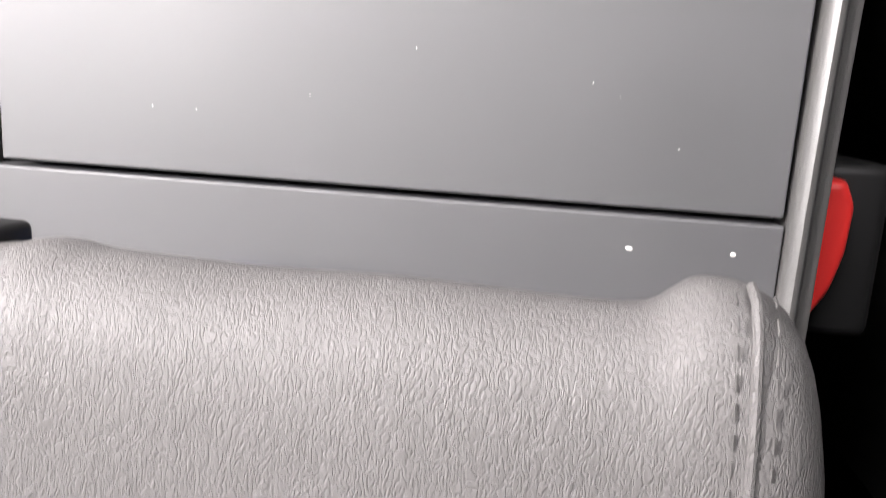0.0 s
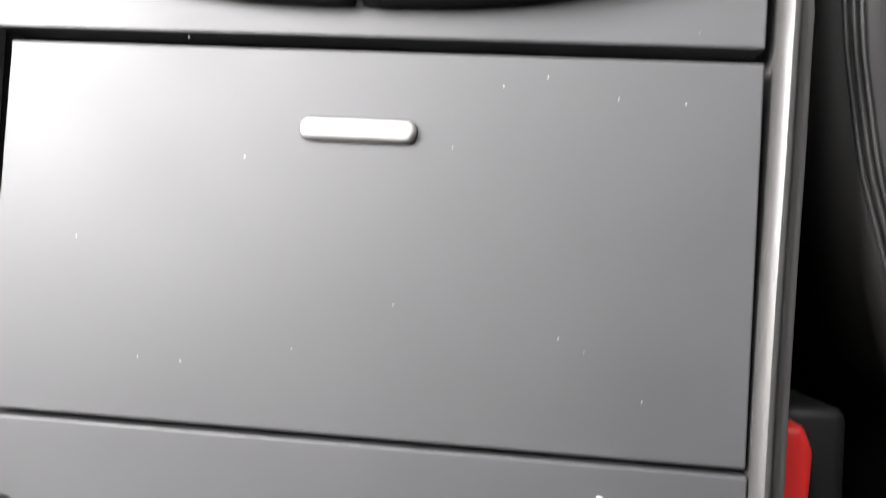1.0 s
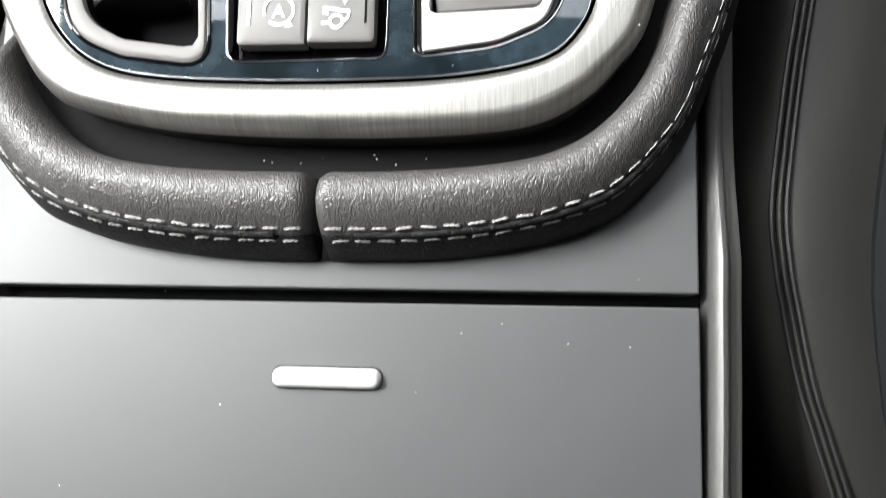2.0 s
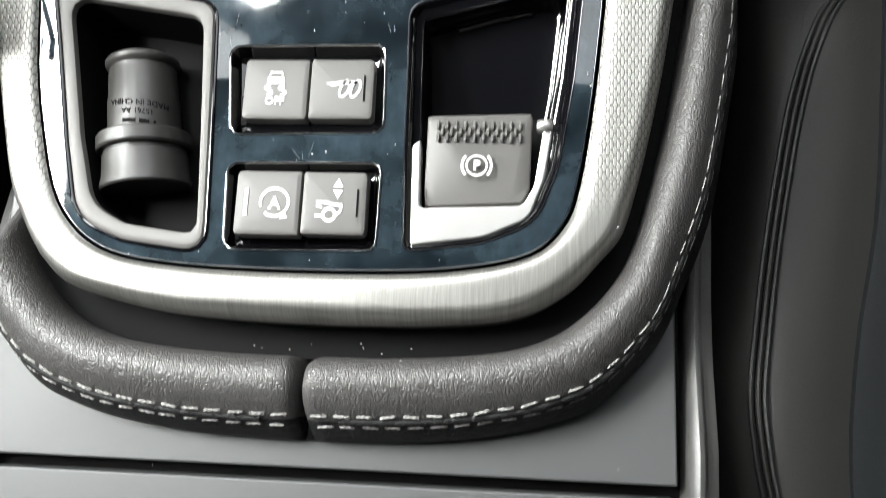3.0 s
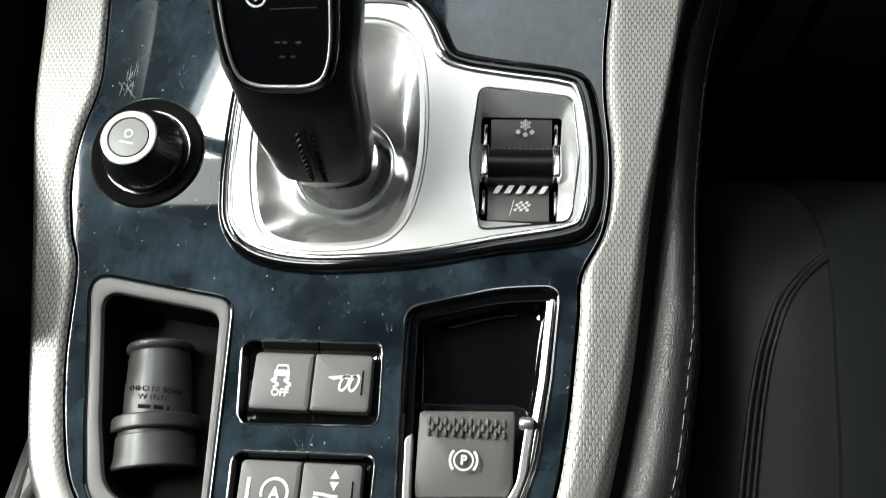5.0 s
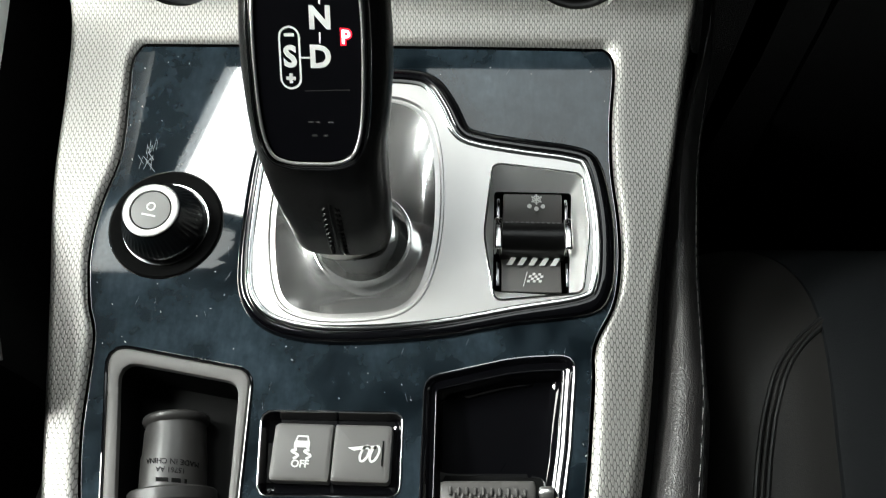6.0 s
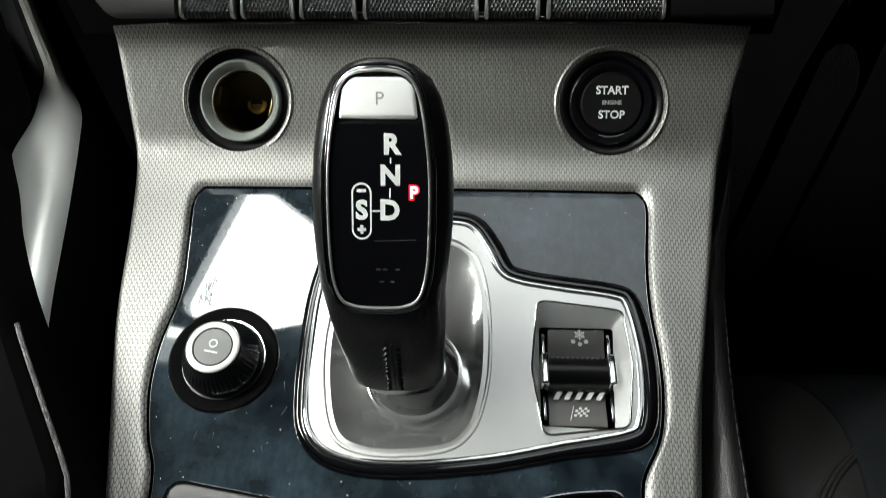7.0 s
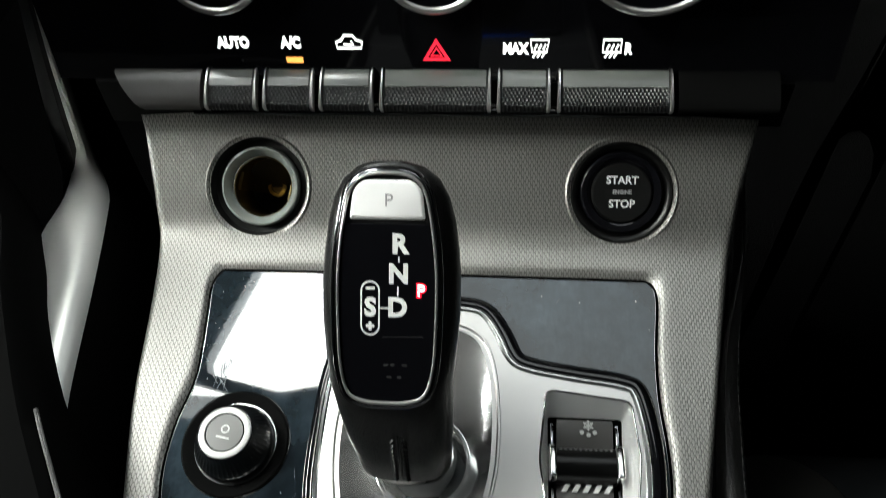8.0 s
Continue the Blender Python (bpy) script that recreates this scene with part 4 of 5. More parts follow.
bm = loft([on_face(grow(FACE_OUT, g), h) for g, h in ((0.0016, -0.004), (0.0012, -0.0006), (0.0004, 0.0004), (-0.0004, 0.0006), (-0.0011, 0.0003), (-0.0013, -0.0012))])
face_frame = part("face_frame", bm, DARK_CHROME, selector, "dark chrome frame of the display")
part("frame_line", tube(on_face(grow(FACE_OUT, -0.0008), 0.0006), 0.00055, 8, True), ALUMINIUM, face_frame, "bright silver display edge")
part("frame_line", tube(on_face(grow(FACE_OUT, 0.0010), 0.0001), 0.0004, 8, True), DARK_CHROME, face_frame, "bright silver display edge")
inside = grow(FACE_OUT, -0.0013)


def clip_face(lo, hi):
    """The frame's inside between two heights."""
    return np.array([(x, min(max(y, lo), hi)) for x, y in inside])


def crowned(line, h, edge=0.0004):
    rows = [on_face(line, -0.0012), on_face(grow(line, -0.0001), h - edge), on_face(grow(line, -edge), h)]
    return loft(rows, cap=(False, True))


screen = part("display", crowned(resample(clip_face(-0.04, 0.0240), 140), 0.0002), GLOSS_CLEAN, selector, "gloss black display window")
pkey = rounded([(-0.0122, 0.0252), (0.0122, 0.0252), (0.0112, 0.0345), (0.0080, 0.0378), (-0.0080, 0.0378), (-0.0112, 0.0345)], [0.0008, 0.0008, 0.004, 0.004, 0.004, 0.004], 80)
bm = loft([on_face(grow(pkey, g), h) for g, h in ((0, -0.001), (0, 0.0002), (-0.0004, 0.0007), (-0.0012, 0.0009))], cap=(False, True))
pk = part("park_button", bm, PARK_SILVER, selector, "bright silver park button")
part("letter", lettering("P", 0.0058, KM @ pose(0.0005, 0.0312, 0.00092), 0.00005), PRINT_DIM, pk, smooth=False)
for words, x, y, size in (("R", 0.0040, 0.0172, 0.0086), ("N", 0.0037, 0.0076, 0.0086), ("D", 0.0034, -0.0033, 0.0086), ("S", -0.0054, -0.0033, 0.0082)):
    part("letter", lettering(words, size, KM @ pose(x, y, 0.00022), 0.00005, bold=0.00036), PRINT, screen, smooth=False)
bm = bmesh.new()
fm = KM @ pose(0, 0, 0.00024)
stroke([(0.0038, 0.0134), (0.0038, 0.0116)], 0.0005, fm, bm=bm)
stroke([(0.0036, 0.0038), (0.0035, 0.0008)], 0.0005, fm, bm=bm)
stroke([(-0.0022, -0.0033), (0.0004, -0.0033)], 0.0005, fm, bm=bm)
stroke(arc(-0.0054, 0.0024, 0.0029, 0, 180, 12) + arc(-0.0054, -0.0092, 0.0029, 180, 360, 12), 0.0006, fm, closed=True, bm=bm)
stroke([(-0.0069, 0.0031), (-0.0039, 0.0031)], 0.0009, fm, bm=bm)
stroke([(-0.0068, -0.0092), (-0.0040, -0.0092)], 0.0010, fm, bm=bm)
stroke([(-0.0054, -0.0106), (-0.0054, -0.0078)], 0.0010, fm, bm=bm)
part("gate_pattern", bm, PRINT, screen, smooth=False)
part("park_glow", lettering("P", 0.0053, KM @ pose(0.0110, 0.0024, 0.00022), 0.00003, bold=0.00062), RED_RIM, screen, "red rim of the lit letter P", smooth=False)
part("park_light", lettering("P", 0.0052, KM @ pose(0.0110, 0.0024, 0.00028), 0.00004, bold=0.00012), LIT_WHITE, screen, "lit letter P", smooth=False)
bm = bmesh.new()
stroke([(-0.0015, -0.0128), (0.0118, -0.0124)], 0.0002, fm, bm=bm)
for x0, x1, y in ((-0.0010, 0.0006, -0.0222), (0.0012, 0.0026, -0.0222), (0.0050, 0.0066, -0.0222), (0.0, 0.0016, -0.0262), (0.0034, 0.0048, -0.0262)):
    flat_bar([(x0, y), (x1, y), (x1, y + 0.0005), (x0, y + 0.0005)], fm, 0.00004, bm)
part("faint_marks", bm, PRINT_FAINT, screen, smooth=False)
# double seam down the front of the neck
part("neck_seam", tube([(-0.0034, float(np.interp(z, (0.0205, 0.026, 0.039, 0.050), (0.0545, 0.0542, 0.0552, 0.0581))) + 0.0001, z) for z in np.linspace(0.0210, 0.0480, 12)], 0.0005, 8), KNOB_BLACK, grip, "raised black seam")
for side in (-1, 1):
    bm = bmesh.new()
    for i in range(11):
        z = 0.0212 + i * 0.0024
        y = float(np.interp(z, (0.0205, 0.026, 0.039, 0.050), (0.0545, 0.0542, 0.0552, 0.0581)))
        tube([(-0.0034 + side * 0.0016, y + 0.0001, z + 0.0018), (-0.0034 + side * 0.0021, y - 0.0008, z + 0.0011), (-0.0034 + side * 0.0027, y + 0.0001, z + 0.0002)], 0.0006, 6, bm=bm)
    part("seam_stitching", bm, KNOB_BLACK, grip, "slanted black seam stitches")

# ---------------------------------------------------------------- drive mode rocker set into the plate
mode = thing("mode_switch", "grey rocker switch with winter and racing symbols in a metal recess", "rocker switch", at=(0.065, 0.069, 0.0))
SW = rounded([(0.0500, 0.0880), (0.0790, 0.0878), (0.0772, 0.0480), (0.0500, 0.0490)], 0.0012, 110)


def radial(line, angles, cx=0.0652, cy=0.0690):
    """An outline sampled at set angles round a centre, so that two outlines can be joined point by point."""
    a = np.arctan2(line[:, 1] - cy, line[:, 0] - cx)
    r = np.hypot(line[:, 0] - cx, line[:, 1] - cy)
    k = np.argsort(a)
    got = np.interp(angles, a[k], r[k], period=2 * math.pi)
    return np.stack([cx + got * np.cos(angles), cy + got * np.sin(angles)], 1)


TURNS = np.linspace(-math.pi, math.pi, 220, endpoint=False)
rec, sw = radial(resample(RECESS, 600), TURNS), radial(resample(SW, 600), TURNS)
rows = [lift(rec * (1 - f) + sw * f, h) for f, h in ((0.0, H), (0.05, H + 0.0002), (0.14, H - 0.0004), (0.55, H - 0.0030), (0.92, H - 0.0052), (1.0, H - 0.0058))]
recess = part("recess", loft(rows), RECESS_METAL, mode, "satin metal recess with sloped walls")
part("recess_edge", tube(lift(grow(RECESS, -0.0002), H + 0.0001), 0.0004, 8, True), CHROME, recess, "bright edge of the recess")
part("frame_floor", loft([lift(sw, H - 0.0058), lift(sw, H - 0.013)], cap=(False, True)), DEEP_BLACK, mode)


def tile(x0, x1, y0, y1, h0, h1):
    bm = box(x0, x1, y0, y1, -0.004, 0, 0.0005, 2)
    for v in bm.verts:
        f = (v.co.y - y0) / (y1 - y0)
        v.co.z += profile(v.co.y) + h0 + (h1 - h0) * f
    return bm


part("rocker_face", tile(0.0535, 0.0755, 0.0745, 0.0872, -0.0046, -0.0026), KEY_GREY, mode, "grey face with a snowflake")
part("rocker_face", tile(0.0530, 0.0748, 0.0492, 0.0640, -0.0030, -0.0056), KEY_GREY, mode, "grey face with a chequered flag")
roll = Matrix.Translation((0.0642, 0.0695, profile(0.0695) - 0.0046)) @ Matrix.Rotation(radians(90), 4, "Y")
part("barrel", turned([(0.0066, -0.0118), (0.0070, -0.0114), (0.0070, 0.0114), (0.0066, 0.0118)], 40, (True, True), roll), KNOB_BLACK, mode, "black ribbed barrel")
bm = bmesh.new()
for i in range(11):
    x = 0.0547 + i * 0.0019
    tube([(x - 0.0005, 0.0736, profile(0.0736) + 0.0014), (x + 0.0005, 0.0736, profile(0.0736) + 0.0014)], 0.0003, 6, bm=bm)
part("barrel_dots", bm, PRINT_DIM, mode)
for x in (0.0517, 0.0770):
    part("end_cap", box(x - 0.0016, x + 0.0016, 0.0625, 0.0756, 0.001, profile(0.07) + 0.0026, 0.0010, 3), CHROME, mode, "bright end cap")
    for y0, y1 in ((0.0510, 0.0610), (0.0768, 0.0860)):
        part("side_bar", box(x - 0.0007, x + 0.0007, y0, y1, 0.0, profile((y0 + y1) / 2) - 0.0030, 0.0004), DARK_CHROME, mode)
m = on_surface(0.0655, 0.0838, -0.0026)
bm = bmesh.new()
for a in range(0, 180, 60):
    d = Vector((math.cos(radians(a + 30)), math.sin(radians(a + 30)), 0)) * 0.0022
    stroke([(0.0004 - d.x, 0.0012 - d.y), (0.0004 + d.x, 0.0012 + d.y)], 0.0006, m, bm=bm)
stroke(arc(0.0004, 0.0012, 0.0014, 0, 342, 16), 0.0004, m, closed=True, bm=bm)
for x, y in ((-0.0022, -0.0016), (0.0004, -0.0026), (0.0028, -0.0016)):
    flat_bar(arc(x, y, 0.0009, 0, 330, 10), m, 0.0001, bm)
part("snow_symbol", bm, PRINT, mode, smooth=False)
m = on_surface(0.0640, 0.0552, -0.0033)
bm = bmesh.new()
for i in range(5):
    x = -0.0092 + i * 0.0040
    flat_bar([(x, 0.0044), (x + 0.0020, 0.0044), (x + 0.0040, 0.0078), (x + 0.0020, 0.0078)], m @ pose(0, 0, -0.0002), 0.0001, bm)
part("stripes", bm, PRINT, mode, smooth=False)
bm = bmesh.new()
for r in range(4):
    for c2 in range(5):
        if (r + c2) % 2 == 0:
            x, y = -0.0018 + c2 * 0.00105 + r * 0.0003, -0.0022 + r * 0.0009
            flat_bar([(x, y), (x + 0.00105, y), (x + 0.00135, y + 0.0009), (x + 0.0003, y + 0.0009)], m, 0.0001, bm)
stroke([(-0.0030, -0.0038), (-0.0016, 0.0018)], 0.0003, m, bm=bm)
part("flag_symbol", bm, PRINT, mode, smooth=False)

# ---------------------------------------------------------------- rotary knob
rotary = thing("rotary_knob", "black ribbed rotary knob with a silver ringed cap", "rotary knob", at=(-0.0725, 0.0712, 0.011))
km = on_surface(-0.0725, 0.0712)
part("bright_ring", turned([(0.0217, -0.001), (0.0217, 0.0003), (0.0214, 0.0006), (0.0211, 0.0003)], 72, m=km), CHROME, rotary, "thin bright edge")
part("base_dish", turned([(0.0212, 0.0004), (0.0207, 0.0008), (0.0198, 0.0008), (0.0180, 0.0004), (0.0164, 0.0002)], 72, m=km), BEZEL_BLACK, rotary, "black dished base")
part("inner_ring", turned([(0.0166, -0.0024), (0.0166, -0.0002), (0.0163, 0.0004), (0.0157, 0.0004), (0.0153, -0.0002)], 72, m=km), CHROME, rotary, "bright ring at the foot of the knob")
kb = km @ Matrix.Translation((0, -0.0004, 0))
bm = turned([(0.0154, -0.001), (0.0153, 0.0030), (0.0147, 0.0048), (0.0136, 0.0072), (0.0118, 0.0102), (0.0111, 0.0128), (0.0106, 0.0142)], 144, m=kb)
for v in bm.verts:
    q = kb.inverted() @ v.co
    if 0.002 < q.z < 0.0122:
        w = 0.00016 * math.cos(48 * math.atan2(q.y, q.x)) * (1 if q.z > 0.004 else 0.4)
        v.co += (kb.to_3x3() @ Vector((q.x, q.y, 0)).normalized()) * w
part("knob_body", bm, KNOB_BLACK, rotary, "ribbed black knob body")
part("cap_edge", turned([(0.0106, 0.0140), (0.0106, 0.0145), (0.0103, 0.0148), (0.0100, 0.0147)], 64, m=kb), DARK_CHROME, rotary, "dark chrome edge of the cap")
part("cap_ring", turned([(0.0101, 0.0145), (0.0099, 0.0151), (0.0095, 0.0153), (0.0078, 0.0152), (0.0075, 0.0149)], 64, m=kb), SILVER_PLAIN, rotary, "silver cap ring")
part("cap_gap", turned([(0.0076, 0.0150), (0.0074, 0.0147), (0.0071, 0.0149)], 64, m=kb), DEEP_BLACK, rotary)
part("cap", turned([(0.0072, 0.0147), (0.0070, 0.0150), (0.004, 0.0152), (0.0005, 0.0152)], 48, (False, True), kb), CAP_GREY, rotary, "grey cap with a pale symbol")
sm = kb @ pose(0, 0, 0.01535, 0, 0, -8)
bm = bmesh.new()
stroke(arc(0.0, 0.0012, 0.0014, 0, 342, 18), 0.0006, sm, closed=True, bm=bm)
stroke([(-0.0026, -0.0020), (0.0026, -0.0022)], 0.0007, sm, bm=bm)
part("cap_symbol", bm, PRINT, rotary, smooth=False)

# ---------------------------------------------------------------- power socket and start button on the dash slope
socket = thing("power_socket", "empty twelve volt power socket with a black rim", "power socket", at=(SOCKET_AT[0], SOCKET_AT[1], 0.035))
sm = facing(SOCKET_AT)
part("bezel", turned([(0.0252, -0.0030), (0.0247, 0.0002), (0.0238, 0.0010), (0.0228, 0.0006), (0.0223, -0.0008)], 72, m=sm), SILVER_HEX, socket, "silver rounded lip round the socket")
part("rim", turned([(0.0224, -0.0006), (0.0221, -0.0016), (0.0212, -0.0050), (0.0182, -0.0058), (0.0178, -0.0070)], 72, m=sm), SOFT_BLACK, socket, "soft black socket recess")
part("sleeve", turned([(0.0181, -0.0065), (0.0180, -0.0028), (0.0175, -0.0017), (0.0168, -0.0016), (0.0158, -0.0030), (0.0147, -0.0060), (0.0140, -0.0072)], 72, m=sm), SLEEVE, socket, "pale grey translucent sleeve")
part("bright_lip", turned([(0.0141, -0.0068), (0.0138, -0.0064), (0.0134, -0.0068), (0.0132, -0.0080)], 72, m=sm), CHROME, socket, "bright metal lip")
part("bore", turned([(0.0132, -0.0079), (0.0131, -0.034)], 72, m=sm), BRASS, socket, "dull brass-coloured bore")
part("bore_floor", turned([(0.0132, -0.033), (0.006, -0.034), (0.0025, -0.034)], 48, (False, True), sm), DEEP_BLACK, socket)
part("contact", turned([(0.0048, -0.0338), (0.0046, -0.0300), (0.0030, -0.0294), (0.0026, -0.0310)], 32, (False, True), sm), BRASS, socket, "dull brass contact")
for turn in (0, 180):
    blade = box(-0.0042, 0.0042, -0.0009, 0.0009, -0.030, -0.011, 0.0004)
    blade.transform(sm @ Matrix.Rotation(radians(turn - 12), 4, "Z") @ Matrix.Translation((0.0122, 0.0, 0)) @ Matrix.Rotation(radians(90), 4, "Z"))
    part("side_contact", blade, BRASS, socket, "dull brass side contact")

start = thing("start_button", "black engine start stop button with grey words", "start button", at=(START_AT[0], START_AT[1], 0.035))
sm = facing(START_AT)
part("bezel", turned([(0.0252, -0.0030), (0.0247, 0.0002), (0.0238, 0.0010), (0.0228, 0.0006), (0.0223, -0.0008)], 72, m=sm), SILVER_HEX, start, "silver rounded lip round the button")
part("rim", turned([(0.0225, -0.0060), (0.0222, -0.0006), (0.0214, 0.0004), (0.0204, 0.0002), (0.0192, -0.0010), (0.0184, -0.0022), (0.0180, -0.004)], 72, m=sm), KNOB_BLACK, start, "gloss black button rim")
part("inner_ring", turned([(0.0182, -0.004), (0.0180, -0.0004), (0.0170, 0.0006), (0.0150, 0.0004), (0.0136, -0.0004), (0.0131, -0.002)], 72, m=sm), GLOSS_CLEAN, start)
part("cap", turned([(0.0131, -0.002), (0.0131, 0.0004), (0.0125, 0.0010), (0.006, 0.0007), (0.001, 0.0006)], 56, (False, True), sm), DEEP_BLACK, start, "matt black button cap")
for words, y, size in (("START", 0.0053, 0.0047), ("ENGINE", 0.0002, 0.0023), ("STOP", -0.0050, 0.0047)):
    part("word", lettering(words, size, sm @ pose(0, y, 0.00115), 0.00004, bold=0.0001), PRINT if size > 0.003 else PRINT_DIM, start, smooth=False)

# ---------------------------------------------------------------- climate control keys and panel
climate = thing("climate_control", "gloss black climate control with lit symbols", "climate control", at=(0, 0.215, 0.09))
back = [(0.2055, 0.0840), (0.2065, 0.0900), (0.2085, 0.1000), (0.2130, 0.1300), (0.2200, 0.1700), (0.2300, 0.2300)]
bm = loft([[(x, y, z) for y, z in back] for x in np.linspace(-0.165, 0.165, 12)], closed=False)
part("black_face", bm, GLOSS_CLEAN, climate, "gloss black panel face")
# Added black block stands for the shade below the keys.
part("shadow_shelf", box(-0.150, 0.150, 0.2045, 0.2600, 0.060, 0.0835, 0.001), DEEP_BLACK, climate)


def dash_face(x, z):
    y = float(np.interp(z, [q[1] for q in back], [q[0] for q in back]))
    return Matrix.Translation((x, y - 0.0004, z)) @ Matrix.Rotation(radians(80), 4, "X")


for words, x, size, z in (("AUTO", -0.0838, 0.0064, 0.1006), ("A/C", -0.0592, 0.0066, 0.1006), ("MAX", 0.0343, 0.0062, 0.0981), ("R", 0.0800, 0.0060, 0.0981)):
    part("lit_word", lettering(words, size, dash_face(x, z) @ Matrix.Diagonal((0.76, 1.0, 1.0, 1.0)), 0.00005, bold=0.0004), LIT_WHITE, climate, "white backlit words", smooth=False)
part("status_lamp", flat_bar([(-0.0036, -0.0012), (0.0036, -0.0012), (0.0036, 0.0012), (-0.0036, 0.0012)], dash_face(-0.0585, 0.0932), 0.0001), LIT_AMBER, climate, "amber status lamp", smooth=False)
m = dash_face(-0.0345, 0.1006)
bm = bmesh.new()
stroke([(-0.0052, -0.0022), (0.0050, -0.0022), (0.0054, 0.0006), (0.0030, 0.0014), (0.0016, 0.0034), (-0.0018, 0.0034), (-0.0034, 0.0012), (-0.0054, 0.0004)], 0.0011, m, closed=True, bm=bm)
stroke([(-0.0024, -0.0006), (0.0020, -0.0006), (0.0008, 0.0010)], 0.0008, m, bm=bm)
part("recirculation_symbol", bm, LIT_WHITE, climate, "white backlit car outline", smooth=False)
m = dash_face(0.0018, 0.0976)
bm = bmesh.new()
stroke([(-0.0048, -0.0040), (0.0048, -0.0040), (0.0, 0.0040)], 0.0026, m, closed=True, bm=bm)
stroke([(-0.0022, -0.0025), (0.0022, -0.0025), (0.0, 0.0010)], 0.0012, m, closed=True, bm=bm)
part("hazard_symbol", bm, LIT_RED, climate, "red backlit warning triangle", smooth=False)
for x, wide, top in ((0.0442, 0.0029, 0.0038), (0.0735, 0.0036, 0.0036)):
    m = dash_face(x, 0.0988)
    bm = bmesh.new()
    stroke([(-wide, -0.0020), (wide, -0.0020), (top, 0.0034), (-top, 0.0034)], 0.0010, m, closed=True, bm=bm)
    for i in (-1, 0, 1):
        stroke([(i * 0.0018 - 0.0008, -0.0044), (i * 0.0018 + 0.0003, -0.0026), (i * 0.0018 - 0.0002, -0.0006), (i * 0.0018 + 0.0008, 0.0014)], 0.0008, m, bm=bm)
    part("heater_symbol", bm, LIT_WHITE, climate, "white backlit screen heater symbol", smooth=False)
for x, r in ((-0.0850, 0.022), (0.0020, 0.022), (0.0850, 0.030)):
    dial = thing("climate_dial", "black climate dial with a chrome ring", "dial", "climate dials", at=(x, 0.212, 0.115 + r))
    dm = Matrix.Translation((x, 0.2142, 0.1150 + r)) @ Matrix.Rotation(radians(80), 4, "X")
    part("chrome_ring", turned([(r, -0.004), (r, 0.0060), (r - 0.0008, 0.0068), (r - 0.0022, 0.0066), (r - 0.003, 0.0056)], 72, m=dm), ALUMINIUM, dial)
    part("face", turned([(r - 0.0028, 0.0058), (r - 0.005, 0.0050), (0.002, 0.0046)], 56, (False, True), dm), GLOSS_CLEAN, dial)

STRIP_GLOSS = satin("glossy_grey_strip", (0.13, 0.138, 0.13), 0.20, spec=0.9)
part("lower_lip", tube([(x, 0.1970, 0.0738) for x in np.linspace(-0.105, 0.108, 24)], 0.0022, 12), GLOSS_CLEAN, climate, "gloss black lip below the keys")
KEY_SPANS = ((-0.0980, -0.0752), (-0.0725, -0.0506), (-0.0482, -0.0250), (-0.0222, 0.0247), (0.0272, 0.0494), (0.0522, 0.0996))
key_sec = [(0.2068, 0.0886), (0.2040, 0.0884), (0.1990, 0.0858), (0.1955, 0.0832), (0.1928, 0.0806), (0.1922, 0.0790), (0.1926, 0.0774), (0.1960, 0.0762), (0.2068, 0.0760)]
hexgrip = satin("dimpled_black", (0.008, 0.008, 0.0085), 0.34, spec=0.4)
hn, hl, hb = nodes_of(hexgrip)
hv = coords(hexgrip, (1, 1, 0))
dots = None
for sx, sy in ((0, 0), (0.0008, 0.0011)):
    q = vmath(hexgrip, "SUBTRACT", vmath(hexgrip, "MODULO", vmath(hexgrip, "ADD", hv, (0.32 + sx, 0.44 + sy, 0.5)), (0.0016, 0.0022, 1.0)), (0.0008, 0.0011, 0.5))
    d = vmath(hexgrip, "LENGTH", vmath(hexgrip, "MULTIPLY", q, (1, 1, 0)))
    dots = d if dots is None else maths(hexgrip, "MINIMUM", dots, d)
bump(hexgrip, ramp(hexgrip, dots, 0.0003, 0.0008, 0.0, 1.0), 0.8, 0.0004)
for x0, x1 in KEY_SPANS:
    ob = thing("climate_key", "black dimpled climate key between bright edges", "key switch", "climate keys", at=((x0 + x1) / 2, 0.2, 0.077))
    rows = [[(x, y, z) for y, z in key_sec] for x in (x0 + 0.0016, x0 + 0.0018, (x0 + x1) / 2, x1 - 0.0018, x1 - 0.0016)]
    part("key_bar", loft(rows, cap=(True, True)), hexgrip, ob)
    strip = [(0.2060, 0.0880), (0.2060, 0.0889), (0.2042, 0.0888), (0.2010, 0.0872), (0.1986, 0.0860), (0.1990, 0.0852)]
    part("smooth_strip", loft([[(x, y, z) for y, z in strip] for x in (x0 + 0.0022, x1 - 0.0022)], cap=(True, True)), STRIP_GLOSS, ob, "smooth glossy upper strip")
    for x in (x0 + 0.0008, x1 - 0.0008):
        rows = []
        for (y, z), w in zip(key_sec[:7], (0.0004, 0.0006, 0.0007, 0.0008, 0.0009, 0.0009, 0.0006)):
            rows.append([(x - w, y, z + 0.0002), (x - w * 0.6, y - 0.0004, z + 0.0008), (x + w * 0.6, y - 0.0004, z + 0.0008), (x + w, y, z + 0.0002), (x + w, y + 0.002, z - 0.002), (x - w, y + 0.002, z - 0.002)])
        part("bright_edge", loft(rows, cap=(True, True)), ALUMINIUM, ob, "chrome key edge")
